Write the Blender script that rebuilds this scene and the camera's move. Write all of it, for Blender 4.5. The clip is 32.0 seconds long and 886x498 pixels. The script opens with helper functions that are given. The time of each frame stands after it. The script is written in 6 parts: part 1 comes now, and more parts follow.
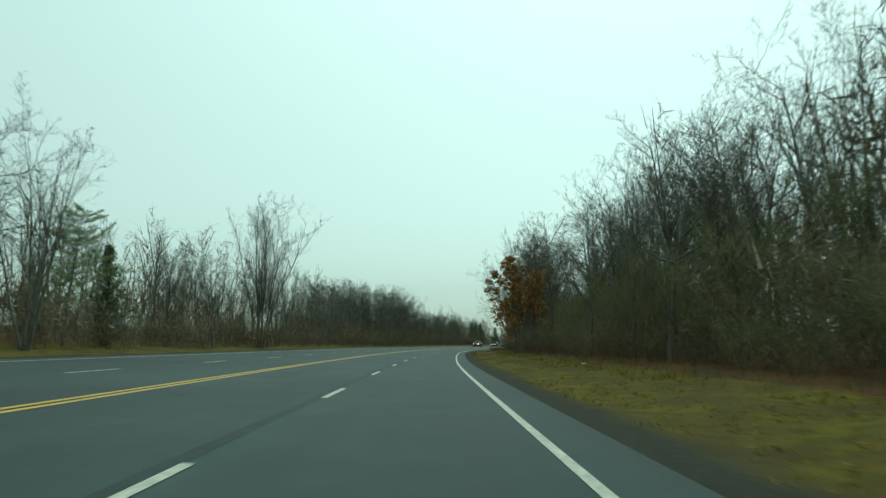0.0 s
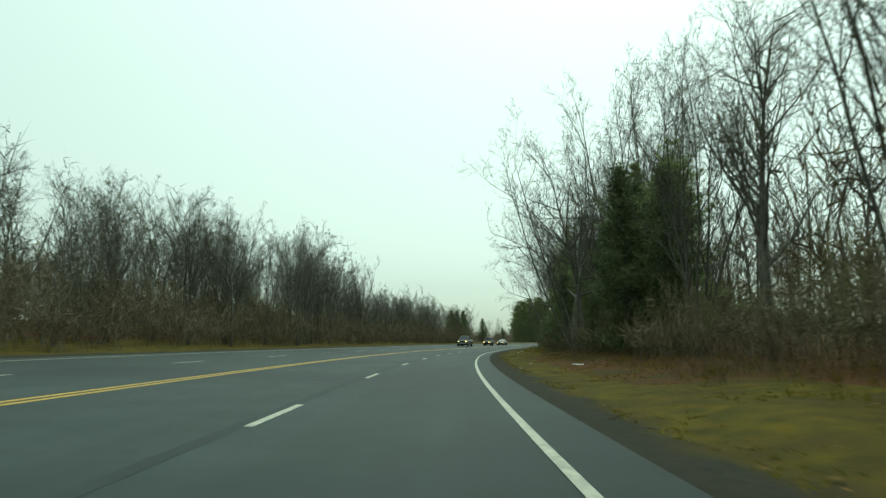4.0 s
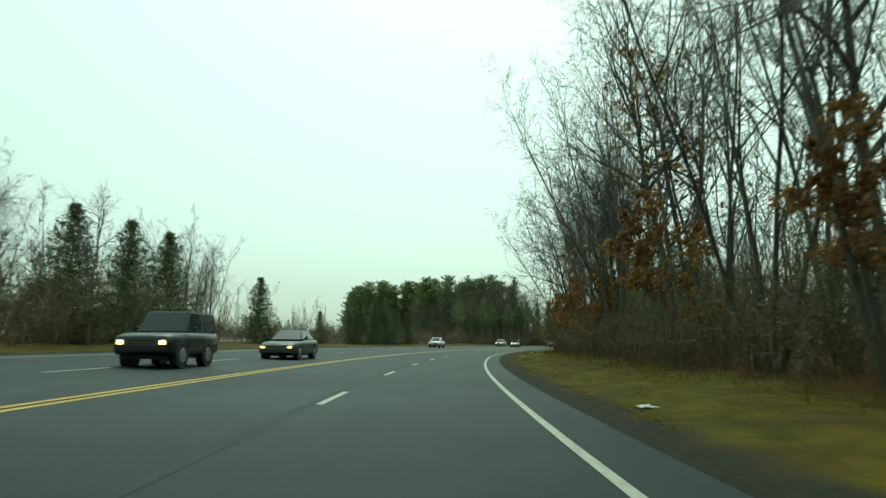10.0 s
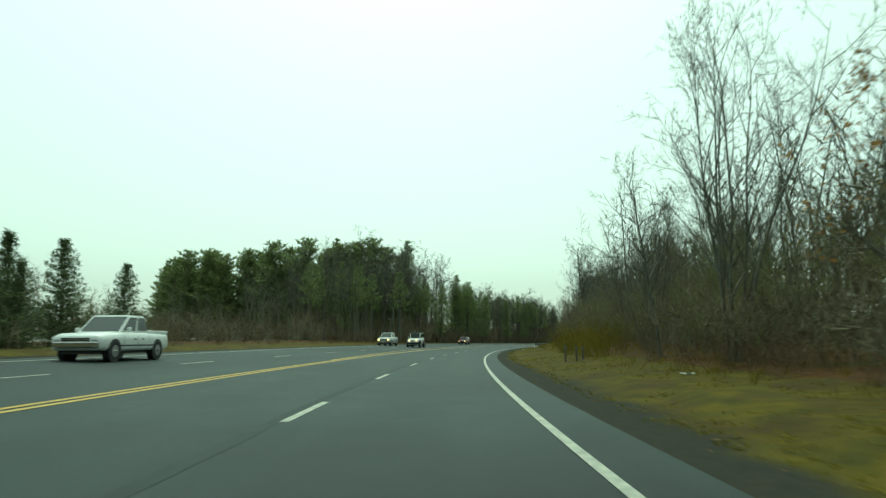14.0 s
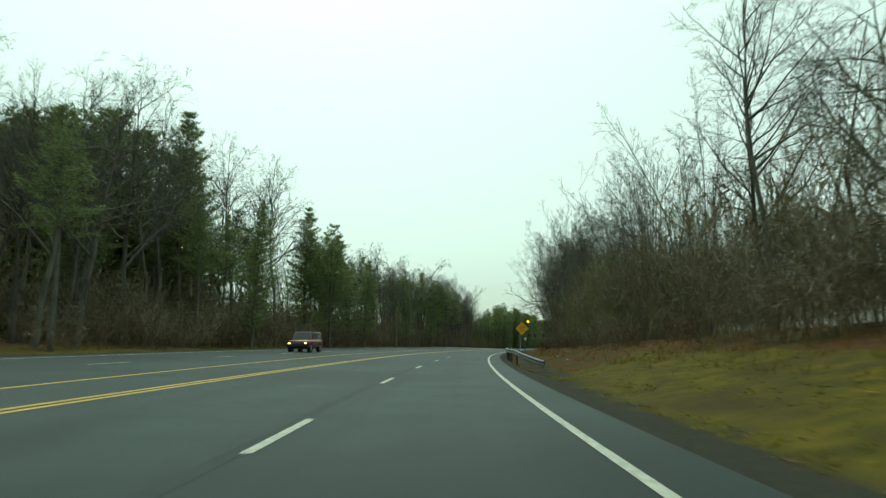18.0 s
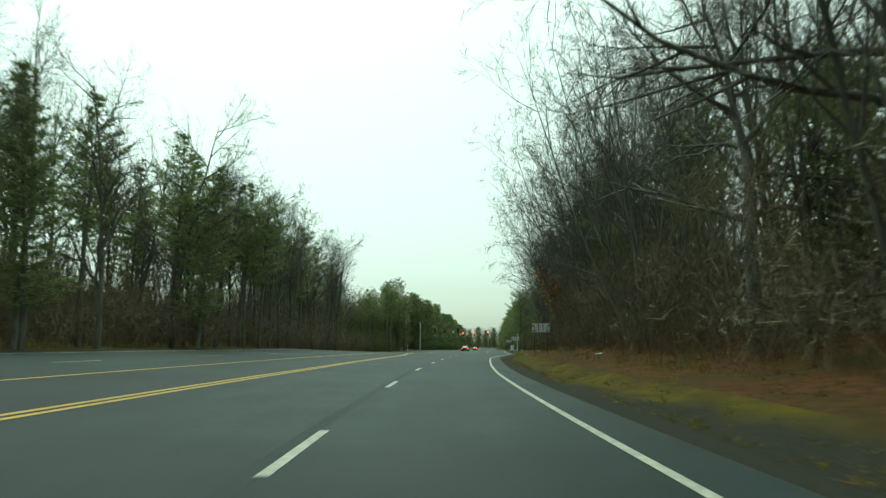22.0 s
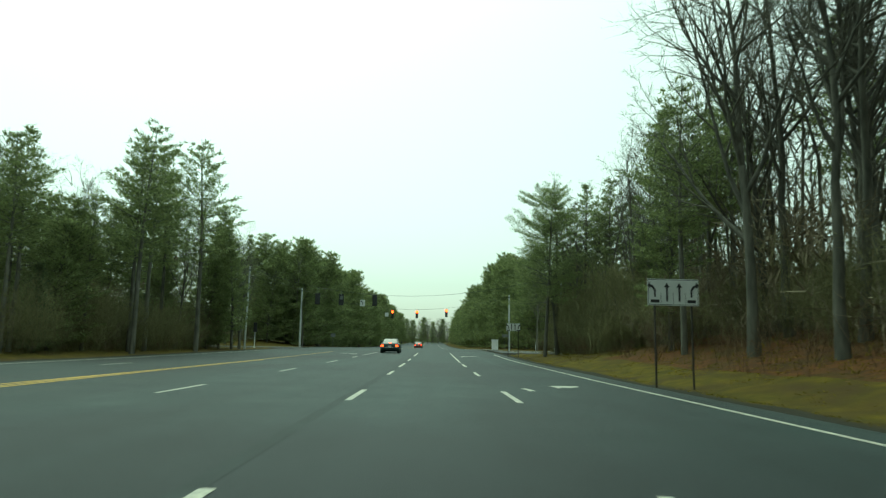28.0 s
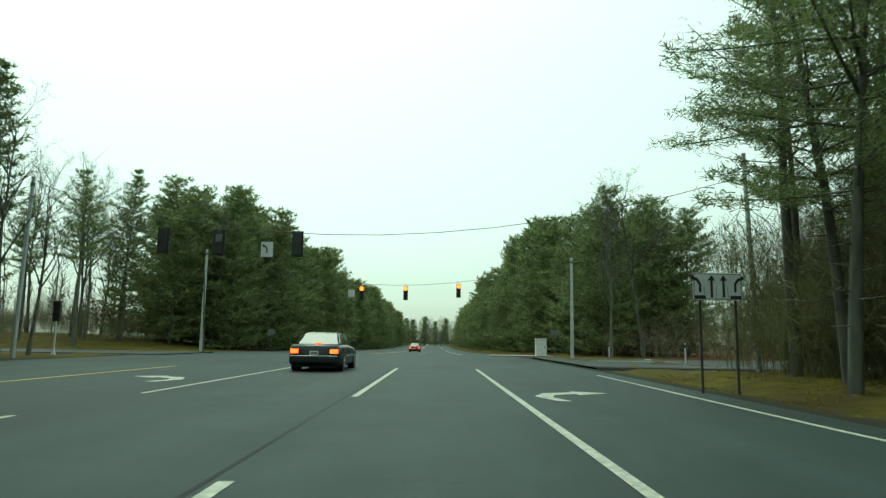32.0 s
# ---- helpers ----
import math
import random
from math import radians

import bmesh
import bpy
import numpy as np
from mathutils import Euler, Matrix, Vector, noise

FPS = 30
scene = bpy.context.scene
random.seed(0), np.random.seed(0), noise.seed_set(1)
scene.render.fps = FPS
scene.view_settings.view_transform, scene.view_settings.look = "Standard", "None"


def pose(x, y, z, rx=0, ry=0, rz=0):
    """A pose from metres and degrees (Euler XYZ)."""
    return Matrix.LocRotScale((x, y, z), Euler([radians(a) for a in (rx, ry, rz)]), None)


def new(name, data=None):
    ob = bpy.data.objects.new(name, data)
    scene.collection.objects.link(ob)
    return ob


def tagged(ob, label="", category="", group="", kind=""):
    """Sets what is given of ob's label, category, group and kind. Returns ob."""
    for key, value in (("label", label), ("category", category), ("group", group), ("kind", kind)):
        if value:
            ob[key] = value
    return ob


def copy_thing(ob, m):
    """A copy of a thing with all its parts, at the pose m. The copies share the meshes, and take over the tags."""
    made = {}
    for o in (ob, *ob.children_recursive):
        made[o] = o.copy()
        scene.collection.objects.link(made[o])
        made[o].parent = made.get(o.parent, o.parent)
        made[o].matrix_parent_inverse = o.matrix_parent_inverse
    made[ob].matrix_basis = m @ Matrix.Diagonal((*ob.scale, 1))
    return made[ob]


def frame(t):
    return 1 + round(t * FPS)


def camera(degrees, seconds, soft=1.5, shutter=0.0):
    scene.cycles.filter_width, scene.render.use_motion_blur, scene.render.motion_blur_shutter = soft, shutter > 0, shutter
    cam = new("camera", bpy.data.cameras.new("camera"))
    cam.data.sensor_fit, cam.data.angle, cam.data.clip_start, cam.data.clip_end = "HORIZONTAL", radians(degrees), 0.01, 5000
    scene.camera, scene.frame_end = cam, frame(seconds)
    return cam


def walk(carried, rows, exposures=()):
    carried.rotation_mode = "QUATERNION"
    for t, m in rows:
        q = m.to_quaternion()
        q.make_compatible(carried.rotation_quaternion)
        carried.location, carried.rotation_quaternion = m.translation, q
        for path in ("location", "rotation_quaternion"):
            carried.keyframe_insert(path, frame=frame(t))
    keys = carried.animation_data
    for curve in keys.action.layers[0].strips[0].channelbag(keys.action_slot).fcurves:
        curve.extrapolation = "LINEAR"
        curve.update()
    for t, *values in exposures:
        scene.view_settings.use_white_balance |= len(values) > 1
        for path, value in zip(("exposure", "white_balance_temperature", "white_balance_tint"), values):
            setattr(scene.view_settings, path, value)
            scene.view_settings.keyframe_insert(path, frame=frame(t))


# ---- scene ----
# ---- camera and its drive ----
cam = camera(68.18, 32.0, soft=1.3, shutter=0.2)
ROWS = [
    (0.0, 0.00, 0.00, 1.10, 8.24, 0.05, -0.53),
    (0.5, -0.01, 11.12, 1.07, 8.13, 0.20, -0.56),
    (1.0, -0.00, 21.94, 1.04, 8.38, 0.18, -0.74),
    (1.5, 0.06, 32.48, 1.01, 8.22, -0.14, -1.24),
    (2.0, 0.23, 42.76, 0.98, 8.39, -0.40, -1.77),
    (2.5, 0.47, 52.92, 0.96, 8.46, -0.36, -2.21),
    (3.0, 0.78, 63.08, 0.95, 8.13, -0.23, -2.50),
    (3.5, 1.15, 73.35, 0.94, 8.13, -0.19, -2.80),
    (4.0, 1.59, 83.77, 0.92, 8.10, -0.21, -3.26),
    (4.5, 2.14, 94.37, 0.90, 7.99, -0.31, -3.98),
    (5.0, 2.87, 105.07, 0.87, 8.13, -0.80, -5.03),
    (5.5, 3.79, 115.79, 0.85, 8.17, -1.06, -6.00),
    (6.0, 4.91, 126.47, 0.84, 8.36, -0.62, -7.20),
    (6.5, 6.24, 137.09, 0.83, 8.29, -0.04, -8.31),
    (7.0, 7.78, 147.67, 0.82, 8.33, 0.13, -9.42),
    (7.5, 9.54, 158.26, 0.82, 8.03, 0.31, -10.69),
    (8.0, 11.55, 168.88, 0.81, 8.16, 0.22, -11.98),
    (8.5, 13.84, 179.53, 0.82, 8.25, 0.21, -13.46),
    (9.0, 16.42, 190.20, 0.83, 8.20, 0.05, -14.96),
    (9.5, 19.28, 200.85, 0.84, 8.33, 0.19, -16.38),
    (10.0, 22.42, 211.46, 0.86, 8.29, 0.34, -17.77),
    (10.5, 25.79, 221.97, 0.88, 7.83, 0.23, -19.08),
    (11.0, 29.39, 232.34, 0.89, 8.08, -0.29, -20.36),
    (11.5, 33.19, 242.59, 0.90, 8.37, -0.12, -21.59),
    (12.0, 37.21, 252.71, 0.92, 8.23, -0.38, -22.89),
    (12.5, 41.44, 262.72, 0.93, 8.26, -0.47, -24.22),
    (13.0, 45.92, 272.64, 0.93, 8.11, -0.28, -25.57),
    (13.5, 50.65, 282.51, 0.93, 8.21, -0.28, -26.86),
    (14.0, 55.62, 292.33, 0.93, 8.07, -0.31, -28.07),
    (14.5, 60.85, 302.11, 0.93, 8.06, -0.25, -29.39),
    (15.0, 66.34, 311.87, 0.92, 8.16, -0.20, -30.55),
    (15.5, 72.08, 321.62, 0.91, 8.16, -0.22, -31.65),
    (16.0, 78.10, 331.40, 0.90, 8.16, -0.31, -32.76),
    (16.5, 84.41, 341.23, 0.90, 8.24, -0.52, -33.87),
    (17.0, 91.03, 351.13, 0.89, 8.35, -0.29, -34.91),
    (17.5, 98.00, 361.08, 0.89, 8.36, -0.08, -36.35),
    (18.0, 105.35, 371.03, 0.88, 8.26, -0.49, -37.77),
    (18.5, 113.03, 380.95, 0.88, 8.36, -0.43, -38.92),
    (19.0, 120.99, 390.82, 0.87, 8.50, -0.22, -40.09),
    (19.5, 129.17, 400.57, 0.88, 8.04, -0.14, -41.15),
    (20.0, 137.52, 410.14, 0.88, 8.46, 0.37, -42.30),
    (20.5, 146.00, 419.45, 0.86, 8.28, 0.14, -43.58),
    (21.0, 154.53, 428.38, 0.83, 7.85, -0.60, -45.01),
    (21.5, 163.04, 436.86, 0.79, 8.35, -0.49, -46.41),
    (22.0, 171.41, 444.84, 0.73, 8.17, 0.13, -47.56),
    (22.5, 179.56, 452.31, 0.67, 8.23, 0.32, -48.58),
    (23.0, 187.44, 459.29, 0.62, 8.15, 0.14, -49.60),
    (23.5, 195.08, 465.82, 0.59, 8.23, 0.26, -50.62),
    (24.0, 202.53, 471.99, 0.56, 8.23, 0.23, -51.36),
    (24.5, 209.84, 477.90, 0.52, 8.08, 0.04, -51.84),
    (25.0, 217.00, 483.64, 0.48, 7.89, 0.09, -52.08),
    (25.5, 223.99, 489.19, 0.43, 7.85, 0.18, -52.20),
    (26.0, 230.75, 494.54, 0.38, 7.83, 0.33, -52.28),
    (26.5, 237.22, 499.65, 0.32, 8.43, 0.59, -52.33),
    (27.0, 243.34, 504.49, 0.26, 8.33, 0.65, -52.30),
    (27.5, 249.09, 509.04, 0.19, 7.97, 0.87, -52.24),
    (28.0, 254.46, 513.29, 0.11, 7.78, 1.02, -52.23),
    (28.5, 259.46, 517.25, 0.03, 7.69, 0.85, -52.25),
    (29.0, 264.15, 520.96, -0.03, 7.68, 0.96, -52.22),
    (29.5, 268.57, 524.46, -0.08, 7.89, 0.72, -52.27),
    (30.0, 272.74, 527.76, -0.12, 7.65, 0.61, -52.26),
    (30.5, 276.64, 530.85, -0.15, 7.74, 0.77, -52.18),
    (31.0, 280.25, 533.71, -0.18, 7.86, 0.79, -52.16),
    (31.5, 283.52, 536.31, -0.21, 7.90, 0.85, -52.10),
    (32.0, 286.45, 538.65, -0.23, 7.95, 0.96, -52.03),
]
walk(cam, [(t, pose(x, y, z, 90 + pitch, 0, yaw) @ pose(0, 0, 0, 0, 0, roll)) for t, x, y, z, pitch, roll, yaw in ROWS],
     exposures=[(0.0, 0.74, 5950, -31), (2.0, 0.78, 6250, -27), (5.0, 1.04, 6500, -26), (8.0, 1.24, 6500, -30), (9.5, 0.92, 6480, -31), (13.0, 0.98, 6450, -36), (17.0, 0.90, 6480, -31), (19.0, 0.90, 6500, -27), (20.0, 0.96, 6500, -27), (24.0, 1.08, 6520, -30), (28.0, 1.16, 6480, -33), (32.0, 1.12, 6480, -32)])

# ---- sky and light: an overcast winter day ----
world = bpy.data.worlds.new("overcast")
scene.world = world
world.use_nodes = True
wn, wl = world.node_tree.nodes, world.node_tree.links
sky = wn.new("ShaderNodeTexSky")
sky.sky_type, sky.sun_disc = "NISHITA", False
sky.sun_elevation, sky.sun_rotation = radians(62), radians(25)
sky.air_density, sky.dust_density, sky.ozone_density = 1.0, 1.2, 1.0
grey = wn.new("ShaderNodeHueSaturation")
grey.inputs["Saturation"].default_value = 0.22
wl.new(sky.outputs[0], grey.inputs["Color"])
# a closed cloud cover is about three times brighter overhead than at the horizon
way, split, cover, shade = wn.new("ShaderNodeTexCoord"), wn.new("ShaderNodeSeparateXYZ"), wn.new("ShaderNodeMapRange"), wn.new("ShaderNodeVectorMath")
wl.new(way.outputs["Generated"], split.inputs[0])
wl.new(split.outputs["Z"], cover.inputs[0])
cover.inputs[1].default_value, cover.inputs[2].default_value, cover.inputs[3].default_value, cover.inputs[4].default_value = 0.0, 1.0, 0.53, 1.75
shade.operation = "SCALE"
wl.new(grey.outputs[0], shade.inputs[0])
wl.new(cover.outputs[0], shade.inputs["Scale"])
wl.new(shade.outputs[0], wn["Background"].inputs["Color"])
wn["Background"].inputs["Strength"].default_value = 0.10
sun = new("sun", bpy.data.lights.new("sun", "SUN"))
sun.data.energy, sun.data.angle, sun.data.color = 0.35, radians(30), (1.0, 0.97, 0.92)
sun.matrix_world = pose(0, 0, 60, 90 - 62, 0, 180 - 25)

# ---- the road's line: distance along it, heading; and its height ----
HEAD = [(0, 0.08), (22, -0.13), (43, -1.16), (63, -1.89), (84, -2.65), (105, -4.42), (127, -6.59), (148, -8.80), (170, -11.37), (191, -14.35), (214, -17.16), (236, -19.75), (257, -22.28), (279, -24.96), (301, -27.45), (323, -29.94), (346, -32.15), (370, -34.30), (394, -37.16), (419, -39.48), (445, -41.69), (470, -44.40), (493, -46.95), (515, -48.99), (535, -50.75), (553, -51.47), (571, -51.67), (587, -51.69), (642, -51.6)]
ZED = [(0, 0), (43, -0.12), (84, -0.18), (170, -0.29), (257, -0.19), (346, -0.20), (445, -0.23), (493, -0.37), (535, -0.55), (571, -0.73), (601, -1.00), (624, -1.22), (642, -1.33), (700, -1.5), (780, -2.6), (900, -3.5), (1300, -3.5)]
S0, S1 = -160, 1250
SS = np.arange(S0, S1 + 1.0)
HD = np.radians(np.interp(SS, *zip(*HEAD)))
XX, YY = np.cumsum(-np.sin(HD)), np.cumsum(np.cos(HD))
XX, YY = XX - XX[-S0], YY - YY[-S0]


def zroad(s):
    return np.interp(s, *zip(*ZED))


def bank(s, o):
    """The far lanes lie higher in the curve."""
    return 0.045 * np.clip(-2.0 - o, 0, 18) * np.clip((612 - s) / 50, 0, 1)


def at(s, o, z=0.0):
    """World place of a point s metres along the road and o metres to the right of its line, z over the road."""
    s, o = np.asarray(s, float), np.asarray(o, float)
    x, y, h = np.interp(s, SS, XX), np.interp(s, SS, YY), np.interp(s, SS, HD)
    return np.stack([x + o * np.cos(h), y + o * np.sin(h), zroad(s) + bank(s, o) + z + 0 * o], -1)


def turned(s, o, z=0.0, rz=0.0):
    """The pose of a thing on the road's frame: its +y runs along the road."""
    x, y, zz = at(s, o, z)
    return pose(x, y, zz, 0, 0, math.degrees(np.interp(s, SS, HD)) + rz)


EDGE = [(-160, 1.35), (0, 1.4), (43, 1.2), (105, 1.25), (150, 1.4), (191, 1.62), (240, 1.45), (290, 1.5), (350, 1.42), (394, 1.7), (445, 2.0), (480, 2.15), (520, 1.95), (535, 2.05), (556, 2.25), (580, 4.1), (600, 5.5), (650, 5.5), (668, 6.0), (1250, 6.0)]
DASHO = [(-160, -2.2), (0, -2.25), (50, -2.6), (140, -2.5), (204, -2.3), (268, -2.55), (390, -2.4), (440, -1.95), (487, -1.85), (550, -2.2), (640, -2.05), (1250, -2.05)]
YEL = [(-160, -6.0), (0, -6.0), (60, -6.75), (150, -6.45), (190, -5.72), (230, -6.0), (300, -6.2), (390, -6.4), (445, -5.75), (520, -5.65), (556, -6.2), (585, -8.6), (625, -10.2), (1250, -10.2)]
YEL2 = [(330, -6.7), (375, -8.0), (420, -9.3), (455, -9.9), (480, -9.7), (520, -9.85), (560, -10.1), (600, -10.7), (660, -10.7)]
FAR = [(-160, -14.6), (0, -14.6), (150, -14.8), (330, -14.8), (380, -16.2), (470, -18.8), (560, -18.6), (660, -18.2), (1250, -18.0)]


def drift(s): return np.interp(s, (0, 213, 445, 642), (0, -0.15, -0.34, -0.39))
def edge(s): return np.interp(s, *zip(*EDGE)) + drift(s) - 0.10
def dasho(s): return np.interp(s, *zip(*DASHO))
def yel(s): return np.interp(s, *zip(*YEL)) + drift(s)
def yel2(s): return np.interp(s, *zip(*YEL2))
def far(s): return np.interp(s, *zip(*FAR))


# ---- materials ----
def material(name, c1, c2, scale, rough=0.8, bump=0.0, bump_scale=0.0, c3=None, scale3=0.5, metal=0.0, per="", amount=0.5, spec=0.5, stretch=None):
    """A surface of two colours mixed by fine noise, a third by broad noise, and a relief. per: object or island adds its own shade."""
    m = bpy.data.materials.new(name)
    m.use_nodes = True
    n, l = m.node_tree.nodes, m.node_tree.links
    b = n["Principled BSDF"]
    co = n.new("ShaderNodeTexCoord")
    src = co.outputs["Object"]
    if stretch:
        mp = n.new("ShaderNodeMapping")
        mp.inputs["Scale"].default_value = stretch
        l.new(src, mp.inputs["Vector"])
        src = mp.outputs[0]

    def noise_tex(sc, detail=5.0):
        t = n.new("ShaderNodeTexNoise")
        t.inputs["Scale"].default_value, t.inputs["Detail"].default_value = sc, detail
        l.new(src, t.inputs["Vector"])
        return t.outputs["Fac"]

    def mix(fac, a, bb):
        x = n.new("ShaderNodeMix")
        x.data_type = "RGBA"
        if hasattr(fac, "default_value"):
            l.new(fac, x.inputs[0])
        else:
            x.inputs[0].default_value = fac
        for sock, val in ((x.inputs[6], a), (x.inputs[7], bb)):
            if hasattr(val, "default_value"):
                l.new(val, sock)
            else:
                sock.default_value = (*val, 1)
        return x.outputs[2]

    def sharpen(fac, lo=0.35, hi=0.65):
        r = n.new("ShaderNodeMapRange")
        r.inputs[1].default_value, r.inputs[2].default_value = lo, hi
        l.new(fac, r.inputs[0])
        return r.outputs[0]

    col = mix(sharpen(noise_tex(scale)), c1, c2)
    if c3:
        col = mix(sharpen(noise_tex(scale3), 0.45, 0.68), col, c3)
    if per:
        if per == "object":
            rnd = n.new("ShaderNodeObjectInfo").outputs["Random"]
        else:
            rnd = n.new("ShaderNodeNewGeometry").outputs["Random Per Island"]
        r = n.new("ShaderNodeMapRange")
        r.inputs[3].default_value, r.inputs[4].default_value = 1 - amount, 1 + amount
        l.new(rnd, r.inputs[0])
        hsv = n.new("ShaderNodeHueSaturation")
        l.new(r.outputs[0], hsv.inputs["Value"])
        l.new(col, hsv.inputs["Color"])
        col = hsv.outputs[0]
    l.new(col, b.inputs["Base Color"])
    b.inputs["Roughness"].default_value, b.inputs["Metallic"].default_value = rough, metal
    b.inputs["Specular IOR Level"].default_value = spec
    if bump:
        bm = n.new("ShaderNodeBump")
        bm.inputs["Strength"].default_value, bm.inputs["Distance"].default_value = bump, 0.02
        l.new(noise_tex(bump_scale or scale * 3, 8), bm.inputs["Height"])
        l.new(bm.outputs[0], b.inputs["Normal"])
    return m


def lamp_material(name, colour, strength):
    m = bpy.data.materials.new(name)
    m.use_nodes = True
    b = m.node_tree.nodes["Principled BSDF"]
    b.inputs["Base Color"].default_value = (*colour, 1)
    b.inputs["Emission Color"].default_value = (*colour, 1)
    b.inputs["Emission Strength"].default_value = strength
    b.inputs["Roughness"].default_value = 0.25
    return m


def glass_material(name, colour):
    m = bpy.data.materials.new(name)
    m.use_nodes = True
    b = m.node_tree.nodes["Principled BSDF"]
    b.inputs["Base Color"].default_value = (*colour, 1)
    b.inputs["Roughness"].default_value, b.inputs["Specular IOR Level"].default_value = 0.06, 0.45
    b.inputs["Coat Weight"].default_value = 0.1
    return m


ASPHALT = material("asphalt", (0.016, 0.020, 0.020), (0.024, 0.028, 0.028), 0.7, 0.62, 0.5, 60, (0.014, 0.017, 0.018), 0.09, spec=0.32)


def streaks(m):
    """Wear that runs with the traffic: polished wheel tracks, long stains and fine cracks across, in road coordinates."""
    n, l = m.node_tree.nodes, m.node_tree.links
    b = n["Principled BSDF"]
    uv = n.new("ShaderNodeUVMap")
    uv.uv_map = "along"
    col = b.inputs["Base Color"].links[0].from_socket
    for scale, detail, lo, hi, low, high in (((1.1, 0.02, 1), 4.0, 0.35, 0.65, 0.86, 1.13), ((0.35, 0.09, 1), 5.0, 0.40, 0.60, 0.90, 1.10), ((3.0, 3.0, 1), 6.0, 0.3, 0.7, 0.92, 1.08)):
        mp = n.new("ShaderNodeMapping")
        mp.inputs["Scale"].default_value = scale
        l.new(uv.outputs[0], mp.inputs["Vector"])
        t = n.new("ShaderNodeTexNoise")
        t.inputs["Scale"].default_value, t.inputs["Detail"].default_value = 1.0, detail
        l.new(mp.outputs[0], t.inputs["Vector"])
        r = n.new("ShaderNodeMapRange")
        for k, val in zip((1, 2, 3, 4), (lo, hi, low, high)):
            r.inputs[k].default_value = val
        l.new(t.outputs["Fac"], r.inputs[0])
        hsv = n.new("ShaderNodeHueSaturation")
        l.new(r.outputs[0], hsv.inputs["Value"])
        l.new(col, hsv.inputs["Color"])
        col = hsv.outputs[0]
    mp = n.new("ShaderNodeMapping")
    mp.inputs["Scale"].default_value = (0.22, 0.10, 1)
    l.new(uv.outputs[0], mp.inputs["Vector"])
    v = n.new("ShaderNodeTexVoronoi")
    v.feature = "DISTANCE_TO_EDGE"
    v.inputs["Randomness"].default_value = 1.0
    wob = n.new("ShaderNodeTexNoise")
    wob.inputs["Scale"].default_value = 1.3
    l.new(uv.outputs[0], wob.inputs["Vector"])
    add = n.new("ShaderNodeMix")
    add.data_type = "VECTOR"
    add.inputs[0].default_value = 0.12
    l.new(mp.outputs[0], add.inputs[4])
    l.new(wob.outputs["Color"], add.inputs[5])
    l.new(add.outputs[1], v.inputs["Vector"])
    r = n.new("ShaderNodeMapRange")
    for k, val in zip((1, 2, 3, 4), (0.0, 0.006, 0.62, 1.0)):
        r.inputs[k].default_value = val
    l.new(v.outputs["Distance"], r.inputs[0])
    hsv = n.new("ShaderNodeHueSaturation")
    l.new(r.outputs[0], hsv.inputs["Value"])
    l.new(col, hsv.inputs["Color"])
    l.new(hsv.outputs[0], b.inputs["Base Color"])


def shoulder(m):
    """Bare grit and dirt along the edge of the pavement, giving way to grass in an uneven line; u is the distance from the pavement."""
    n, l = m.node_tree.nodes, m.node_tree.links
    b = n["Principled BSDF"]
    uv, sep = n.new("ShaderNodeUVMap"), n.new("ShaderNodeSeparateXYZ")
    uv.uv_map = "across"
    l.new(uv.outputs[0], sep.inputs[0])
    wob, add, r, mix = n.new("ShaderNodeTexNoise"), n.new("ShaderNodeMath"), n.new("ShaderNodeMapRange"), n.new("ShaderNodeMix")
    wob.inputs["Scale"].default_value, wob.inputs["Detail"].default_value = 0.8, 6.0
    l.new(n["Texture Coordinate"].outputs["Object"], wob.inputs["Vector"])
    add.operation = "MULTIPLY_ADD"
    l.new(wob.outputs["Fac"], add.inputs[0])
    add.inputs[1].default_value = 1.9
    l.new(sep.outputs["X"], add.inputs[2])
    l.new(add.outputs[0], r.inputs[0])
    r.inputs[1].default_value, r.inputs[2].default_value = 1.55, 2.25
    grit, dirt = n.new("ShaderNodeTexNoise"), n.new("ShaderNodeMix")
    grit.inputs["Scale"].default_value, grit.inputs["Detail"].default_value = 7.0, 8.0
    l.new(n["Texture Coordinate"].outputs["Object"], grit.inputs["Vector"])
    dirt.data_type = mix.data_type = "RGBA"
    l.new(grit.outputs["Fac"], dirt.inputs[0])
    dirt.inputs[6].default_value, dirt.inputs[7].default_value = (0.014, 0.017, 0.014, 1), (0.052, 0.046, 0.032, 1)
    l.new(r.outputs[0], mix.inputs[0])
    l.new(dirt.outputs[2], mix.inputs[6])
    l.new(b.inputs["Base Color"].links[0].from_socket, mix.inputs[7])
    l.new(mix.outputs[2], b.inputs["Base Color"])


ROADM = material("lane_asphalt", (0.0165, 0.0285, 0.0274), (0.0255, 0.0385, 0.0370), 0.7, 0.66, 0.5, 60, (0.011, 0.016, 0.017), 0.09, spec=0.25)
streaks(ROADM)
SEAM = material("tar_seam", (0.007, 0.008, 0.009), (0.011, 0.012, 0.013), 3, 0.7, 0.2, 40, spec=0.2)
JOINT = material("worn_lane_joint", (0.0105, 0.0170, 0.0165), (0.0190, 0.0290, 0.0280), 1.3, 0.7, 0.4, 50, spec=0.25)
WHITE = material("white_road_paint", (0.50, 0.49, 0.39), (0.27, 0.27, 0.23), 9, 0.6, 0.3, 60)
YELLOW = material("yellow_road_paint", (0.508, 0.323, 0.027), (0.370, 0.239, 0.031), 7, 0.6, 0.3, 60)
